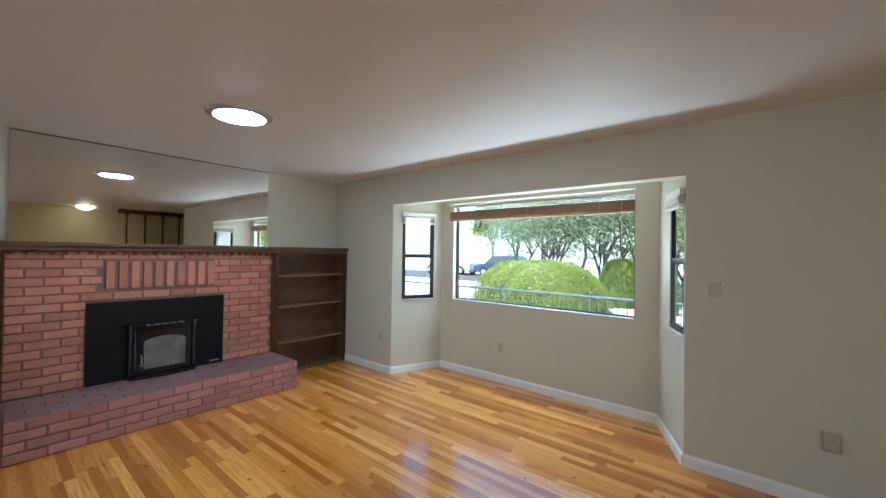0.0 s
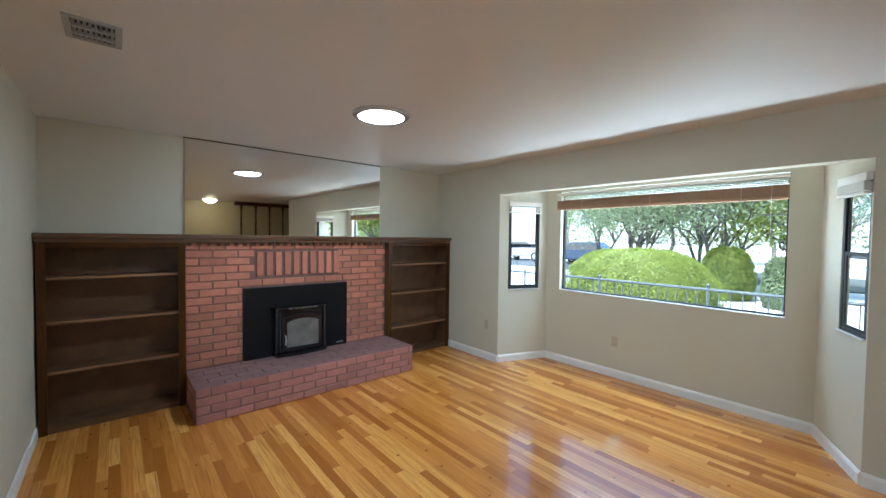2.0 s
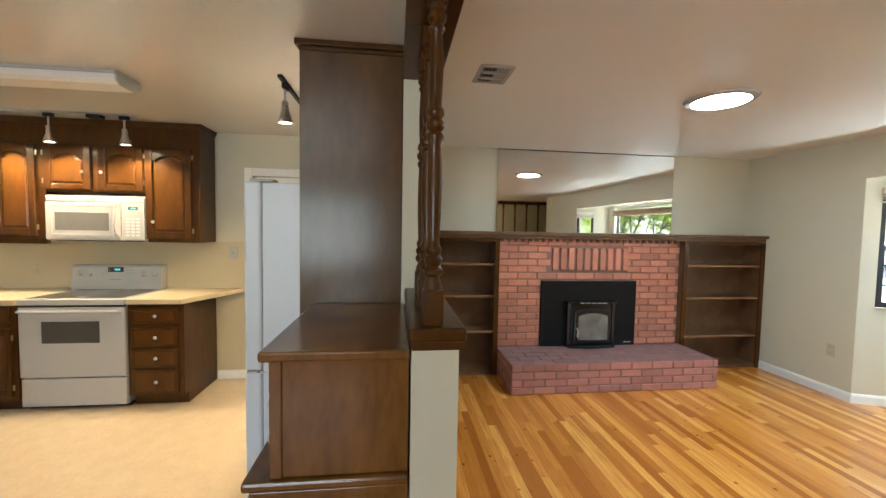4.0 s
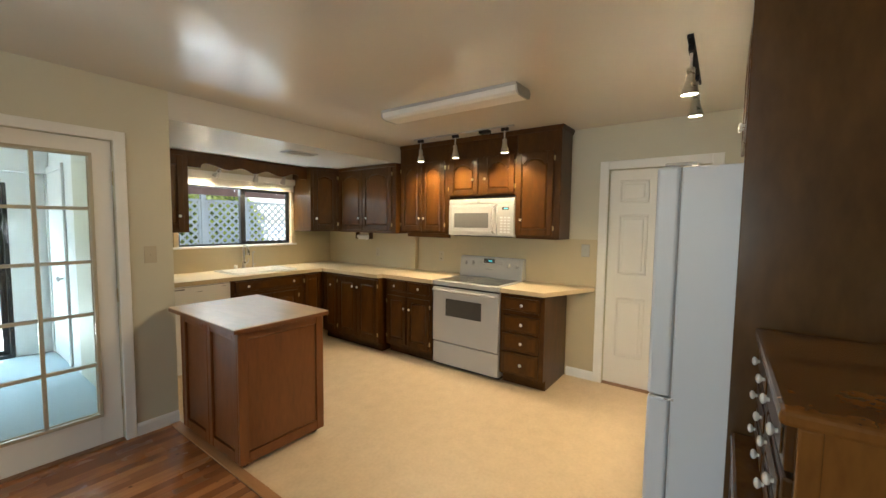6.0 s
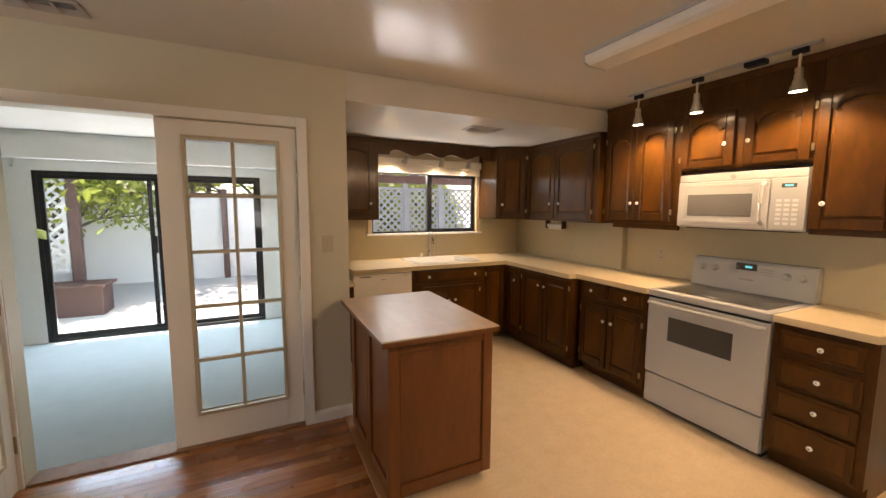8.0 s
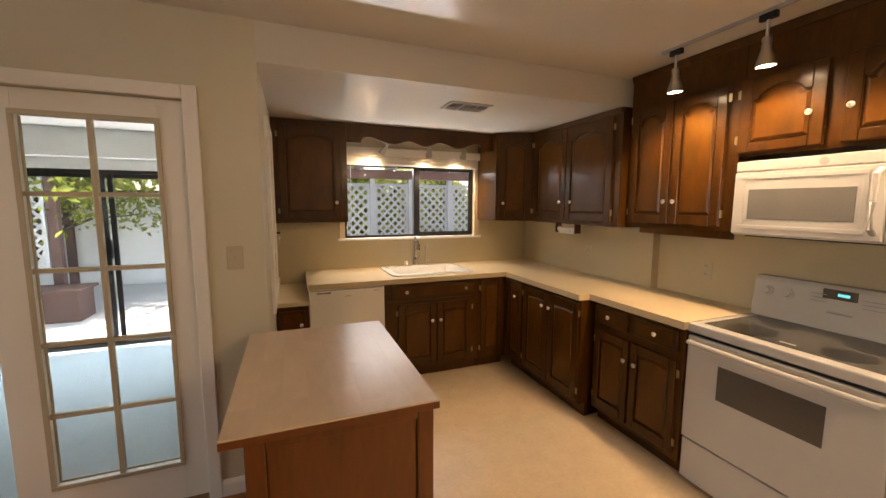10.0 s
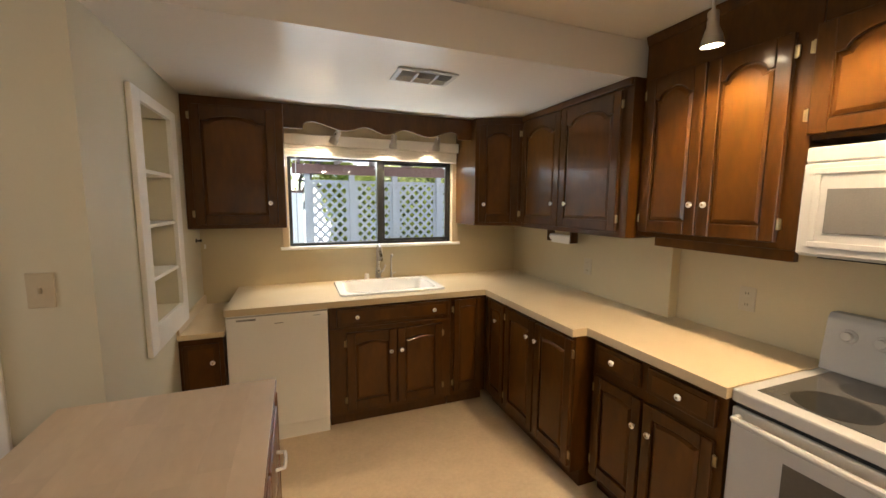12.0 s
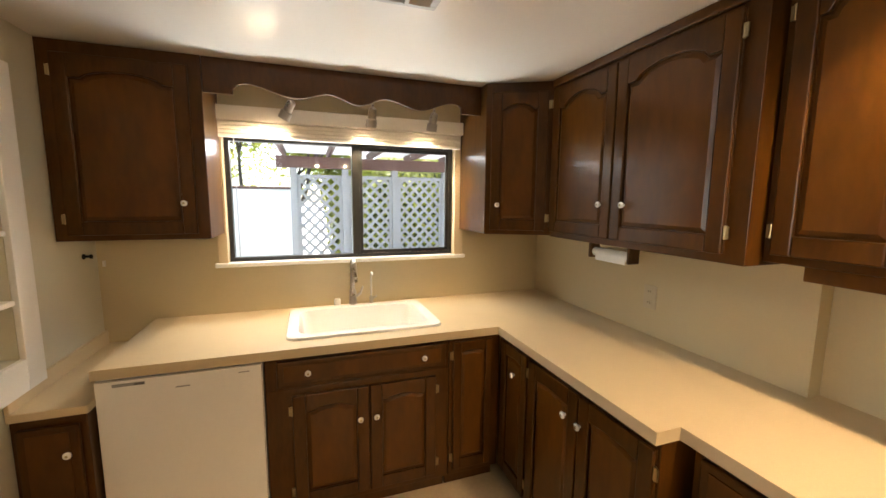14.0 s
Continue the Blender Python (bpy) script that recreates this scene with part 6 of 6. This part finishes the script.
ra = thing("iron_railing", pose(-2.4, 4.75, -0.15), "grey painted iron railing along the front walk", "railing")
bm = B()
tube(bm, [(-4.5, 0, 0.98), (4.5, 0, 0.98)], 0.02, 8)
part("top_rail", bm, IRON, ra, smooth=True)
bm = B()
tube(bm, [(-4.5, 0, 0.10), (4.5, 0, 0.10)], 0.014, 8)
part("bottom_rail", bm, IRON, ra, smooth=True)
bm = B()
lathe(bm, [(0.007, 0.10), (0.007, 0.98)], 6)
bal = mesh_of("baluster", bm, IRON)
bm = B()
lathe(bm, [(0.02, 0.0), (0.02, 1.03), (0.024, 1.04), (0.005, 1.06)], 8)
post = mesh_of("post", bm, IRON)
for k in range(73):
    part("post" if k % 12 == 0 else "baluster", post if k % 12 == 0 else bal, IRON, ra, "", pose(-4.5 + 0.125 * k, 0, 0))


def parked_car(x, y, rz, mat, label):
    c = thing("parked_car", pose(x, y, -0.12, 0, 0, rz), label, "car", "parked cars")
    bm = B()
    prism(bm, [(-2.2, 0.3), (-2.15, 0.75), (-1.4, 0.88), (-0.75, 1.38), (0.75, 1.42), (1.5, 0.95), (2.15, 0.85), (2.2, 0.3)], -0.85, 0.85)
    part("body", bm, mat, c, "", bevel=0.06)
    for s in (-1, 1):
        bm = B()
        prism(bm, [(-1.2, 0.92), (-0.7, 1.32), (0.7, 1.35), (1.25, 0.95)], s * 0.852, s * 0.858)
        part("side_window", bm, DARKGL, c, "dark side window")
        for xx in (-1.35, 1.35):
            bm = B()
            lathe(bm, [(0.2, -0.1), (0.32, -0.09), (0.32, 0.09), (0.2, 0.1)], 18, pose(xx, s * 0.78, 0.32, 90, 0, 0))
            wh = part("wheel", bm, BLACK, c, "black tyre", smooth=True)
            bm = B()
            lathe(bm, [(0.19, -0.105), (0.19, 0.105), (0.05, 0.11)], 14, pose(xx, s * 0.78, 0.32, 90, 0, 0))
            part("rim", bm, NICKEL, wh, "silver rim")
    return c


parked_car(-13.6, 21.5, 5, CARP, "dark blue car parked by the street")
parked_car(-18.6, 21.8, 3, CARS, "silver car parked by the street")

# patio to the south
ho = thing("garden_wall", pose(0, -12.9, -0.15), "white garden wall behind the patio with brown posts", "wall")
pbox("wall_panel", (-3.0, 7, -0.08, 0.08, 0.0, 1.85), STUCCO, ho, "white stucco panel", 0.01)
for x in (-1.0, 1.6, 4.2):
    pbox("post", (x - 0.06, x + 0.06, 0.081, 0.18, 0.0, 1.98), REDPAINT, ho, "brown post", 0.006)
pbox("cap_rail", (-3.0, 7, -0.10, 0.10, 1.8505, 1.90), REDPAINT, ho, "brown cap rail", 0.006)


def lattice(x0, x1, y, z0, z1, label, mat=LATTICE):
    """A panel of crossed diagonal strips inside a frame."""
    t = thing("lattice_panel", pose((x0 + x1) / 2, y, z0), label, "lattice", "patio lattice panels")
    w, h = (x1 - x0) / 2, z1 - z0
    for s, off in ((1, 0.0), (-1, 0.009)):
        bm = B()
        n = int((2 * w + h) / 0.15)
        for k in range(n + 1):
            c = -w - h + k * (2 * w + h) / n + 0.01 if s > 0 else -w + k * (2 * w + h) / n + 0.01
            a, b = (c, 0.0), (c + s * h, h)
            (ax, az), (bx_, bz) = a, b
            if s > 0:
                t0, t1 = max(0, -w - ax), min(h, w - ax)
            else:
                t0, t1 = max(0, ax - w), min(h, ax + w)
            if t1 - t0 < 0.05:
                continue
            p, q = Vector((ax + s * t0, t0)), Vector((ax + s * t1, t1))
            nrm = Vector((-(q - p).y, (q - p).x)).normalized() * 0.020
            prism(bm, [tuple(p + nrm), tuple(q + nrm), tuple(q - nrm), tuple(p - nrm)], off, off + 0.007)
        part("strips", bm, mat, t, "diagonal strips")
    bm = B()
    rect_frame(bm, -w, w, 0, h, 0.045, -0.006, 0.022)
    part("panel_frame", bm, mat, t, "frame")
    return t


YL = -10.5
xs = (-6.35, -5.25, -4.45, -3.72, -3.02)
for a, b in zip(xs, xs[1:]):
    lattice(a + 0.045, b - 0.045, YL, 0.1, 1.86, "diagonal lattice panel on the patio, coloured grey for shade", PATIOSHADED)
pc = thing("patio_cover", pose(-4.4, YL, -0.15), "patio cover on shade-toned grey posts with oxblood beams", "patio cover")
for x in xs:
    pbox("post", (x - 0.045 + 4.4, x + 0.045 + 4.4, -0.045, 0.045, 0.0, 2.10), PATIOSHADED, pc, "post coloured grey for shade", 0.004)
pbox("beam", (-2.2, 1.60, -0.05, 0.05, 2.1005, 2.26), REDPAINT, pc, "oxblood beam", 0.005)
for k in range(7):
    x = -2.1 + 0.6 * k
    pbox("rafter", (x - 0.02, x + 0.02, -0.4, 3.30, 2.2605, 2.36), REDPAINT, pc, "oxblood rafter", 0.003)
me = None
for k in range(6):
    if me is None:
        bm = B()
        bx(bm, -0.02, 0.60, -0.55, 3.34, 2.361, 2.375)
        me = mesh_of("roof_panel", bm, CANVAS)
    part("roof_panel", me, CANVAS, pc, "pale roof panel", pose(-2.1 + 0.62 * k, 0, 0))
lattice(0.95, 1.85, -10.6, 0.45, 2.0, "white diagonal lattice panel beside the patio")
po = thing("patio_post", pose(0.86, -10.6, -0.15), "oxblood wooden patio post", "post")
pbox("post", (-0.06, 0.06, -0.06, 0.06, 0, 2.7), REDPAINT, po, "", 0.006)
pl = thing("planter_bench", pose(1.2, -10.3, -0.15), "pinkish wooden planter bench on the patio", "planter")
pbox("box", (-0.75, 0.75, -0.2, 0.25, 0.0, 0.42), REDPAINT, pl, "", 0.01)
pbox("seat_board", (-0.8, 0.8, -0.25, 0.32, 0.4205, 0.46), REDPAINT, pl, "", 0.006)
tree_thing(1.62, -11.6, 3.4, "small leafy tree beside the white lattice", LEAF, 3, 12000, 0.06, 1.6, 0.9)
# trunk stands out of view; tree added to dapple the paving with shade
tree_thing(2.4, -12.1, 6.0, "broad leafy tree added off view to cast dappled shade", LEAF, 3, 16000, 0.09, 2.4, 0.85)
tree_thing(1.9, -13.6, 5.2, "leafy green tree over the garden wall", LEAF, 2, 14000, 0.08, 1.3)
tree_thing(-0.2, -14.7, 7.2, "broad leafy tree shading the patio", LEAF, 3, 17000, 0.085, 2.3, 0.8)
tree_thing(-2.2, -14.6, 4.8, "leafy green tree behind the patio", LEAF, 2, 24000, 0.08, 1.3)
bush_thing(-5.3, -13.2, 1.7, 2.5, "tall green shrub behind the lattice", LEAF, 16000, 0.05)
tree_thing(5.0, -14.5, 5.0, "leafy green tree beyond the patio", LEAFD, 2, 9000, 0.09, 1.2)


# ---------- bricks ----------
CACHE = {}


def brick_mesh(l, h, d, mat, name="brick"):
    """l along y, h up, d proud along x; front edges rounded off."""
    key = (round(l, 3), round(h, 3), round(d, 3), mat.name)
    if key not in CACHE:
        bm = B()
        c = 0.004
        v = [(-d, -l / 2, -h / 2), (-d, l / 2, -h / 2), (-d, l / 2, h / 2), (-d, -l / 2, h / 2),
             (-c, -l / 2, -h / 2), (-c, l / 2, -h / 2), (-c, l / 2, h / 2), (-c, -l / 2, h / 2),
             (0, -l / 2 + c, -h / 2 + c), (0, l / 2 - c, -h / 2 + c), (0, l / 2 - c, h / 2 - c), (0, -l / 2 + c, h / 2 - c)]
        v = [bm.verts.new(p) for p in v]
        for k in range(4):
            j = (k + 1) % 4
            bm.faces.new((v[k], v[j], v[4 + j], v[4 + k]))
            bm.faces.new((v[4 + k], v[4 + j], v[8 + j], v[8 + k]))
        bm.faces.new(v[8:12])
        CACHE[key] = mesh_of(name, bm, mat)
    return CACHE[key]


def course(y0, y1, start, l, gap):
    """Spans of the bricks in one course between y0 and y1."""
    out, y = [], start
    while y < y1 - 0.02:
        a, b = max(y, y0), min(y + l, y1)
        if b - a > 0.03:
            out.append((round(a, 3), round(b, 3)))
        y += l + gap
    return out


rb = random.Random(3)
G, L = 0.011, 0.198
CH = (1.40 - HZ) / 16
for k in range(16):
    z0, z1 = HZ + k * CH + G / 2, HZ + (k + 1) * CH - G / 2
    zc = (z0 + z1) / 2
    for a, b in course(BY0 + 0.003, BY1 - 0.003, BY0 + 0.003 - (0.104 if k % 2 else 0), L, G):
        spans = [(a, b)]
        if zc < INZ:
            spans = [s for s in ((a, min(b, IN0 - 0.004)), (max(a, IN1 + 0.004), b)) if s[1] - s[0] > 0.03]
        elif 1.07 < zc < 1.31:
            spans = [s for s in ((a, min(b, -0.215)), (max(a, 0.645), b)) if s[1] - s[0] > 0.03]
        for p, q in spans:
            part("brick", brick_mesh(q - p, z1 - z0, 0.012, BRICK), BRICK, fire, "", pose(rb.uniform(-0.003, 0.004), (p + q) / 2 - 0.24, zc))
for k in range(10):
    part("soldier_brick", brick_mesh(0.058, 0.232, 0.03, BRICK), BRICK, fire, "upright projecting brick", pose(0.018, -0.165 + 0.0865 * k - 0.24, 1.192))
CH = HZ / 4
for k in range(4):
    z0, z1 = k * CH + G / 2, (k + 1) * CH - (G / 2 if k < 3 else 0)
    zc = (z0 + z1) / 2
    for a, b in course(BY0 + 0.001, BY1 + 0.02, BY0 + 0.001 - (0.104 if k % 2 else 0), L, G):
        part("brick", brick_mesh(b - a, z1 - z0, 0.012, HBRICK), HBRICK, fire, "", pose(HX - FX + rb.uniform(-0.002, 0.001), (a + b) / 2 - 0.24, zc))
    for a, b in course(FX + 0.02, HX - 0.014, FX + 0.02 - (0 if k % 2 else 0.104), L, G):
        m = brick_mesh(b - a, z1 - z0, 0.012, HBRICK)
        part("brick", m, HBRICK, fire, "", pose((a + b) / 2 - FX, BY1 + 0.022 - 0.24, zc, 0, 0, 90))
        part("brick", m, HBRICK, fire, "", pose((a + b) / 2 - FX, BY0 - 0.24 - 0.002, zc, 0, 0, -90))
nx = 5
for i in range(nx):
    d = (HX - FX - 0.006) / nx
    for a, b in course(BY0 + 0.002, BY1 + 0.020, BY0 + 0.002 - (0.104 if i % 2 else 0), L + 0.009, 0.003):
        part("brick", brick_mesh(b - a, d - 0.003, 0.034, SLAB), SLAB, fire, "", pose(0.004 + (i + 0.5) * d, (a + b) / 2 - 0.24, HZ + 0.001 + rb.uniform(0, 0.002), 0, -90, 0))

# ---------- oak strips ----------
PW = 0.057
PL = (0.42, 0.58, 0.76, 0.98, 1.24)


def strip_mesh(l, mat):
    key = (l, mat.name)
    if key not in CACHE:
        bm = B()
        strip_into(bm, 0, l, 0, PW)
        CACHE[key] = mesh_of("plank", bm, mat)
    return CACHE[key]


def strip_into(bm, x0, x1, y0, y1):
    c = 0.0008
    lo = [bm.verts.new(p) for p in ((x0, y0, -0.015), (x1, y0, -0.015), (x1, y1, -0.015), (x0, y1, -0.015))]
    mi = [bm.verts.new(p) for p in ((x0, y0, -c), (x1, y0, -c), (x1, y1, -c), (x0, y1, -c))]
    hi = [bm.verts.new(p) for p in ((x0 + c, y0 + c, 0), (x1 - c, y0 + c, 0), (x1 - c, y1 - c, 0), (x0 + c, y1 - c, 0))]
    for a, b in ((lo, mi), (mi, hi)):
        for k in range(4):
            j = (k + 1) % 4
            bm.faces.new((a[k], a[j], b[j], b[k]))
    bm.faces.new(hi)


def lay(name, floor, mat, x0, x1, y0, y1, near, label, keep):
    """Strips along x; those inside the stretch 'near' are pieces of their own."""
    r = random.Random(11)
    verts, faces = [], []
    single = 0
    y = y0
    while y < y1 - 0.02:
        x = x0 - r.uniform(0, 0.9)
        w = min(PW, y1 - y)
        while x < x1:
            l = r.choice(PL)
            a, b = max(x, x0), min(x + l, x1)
            x += l
            lo, hi = keep(y + w / 2)
            full = abs(b - a - l) < 1e-6 and lo <= a and b <= hi
            a, b = max(a, lo), min(b, hi)
            if b - a < 0.01:
                continue
            if near[0] < a and b < near[1] and near[2] < y < near[3] and full and w == PW and single < 300:
                single += 1
                part("plank", strip_mesh(l, mat), mat, floor, "", pose(a, y, 0))
            else:
                k = len(verts)
                c = 0.0008
                for (p, q, z) in ((0, 0, -0.015), (0, 0, -c), (c, c, 0)):
                    verts += [(a + p, y + q, z), (b - p, y + q, z), (b - p, y + w - q, z), (a + p, y + w - q, z)]
                for s in (0, 4):
                    for e in range(4):
                        g = (e + 1) % 4
                        faces.append((k + s + e, k + s + g, k + s + 4 + g, k + s + 4 + e))
                faces.append((k + 8, k + 9, k + 10, k + 11))
        y += PW
    me = bpy.data.meshes.new(name)
    me.from_pydata(verts, [], faces)
    me.materials.append(mat)
    ob = part(name, me, mat, floor, label)
    ob["kind"] = "stuff"


def in_living(y):
    """The floor's ends along x in the row at y: the bay narrows."""
    t = max(0.0, (y - NY) / (BBY - NY))
    return (BAY0 + (BB0 - BAY0) * t - 0.02, BAY1 + (BB1 - BAY1) * t + 0.02) if y > NY + 0.03 else (WX, EX)


lay("plank_field", bpy.data.objects["floor"], OAK, WX, EX, -1.729, BBY + 0.02, (-4.6, -1.2, -1.1, 2.2), "further oak strips", in_living)
lay("plank_field", bpy.data.objects["floor_dining"], OAKRED, -2.124, EX, FY - 0.002, -1.731, (-2.2, 0.6, -5.5, -3.4), "further reddish oak strips", lambda y: (-10, 10))
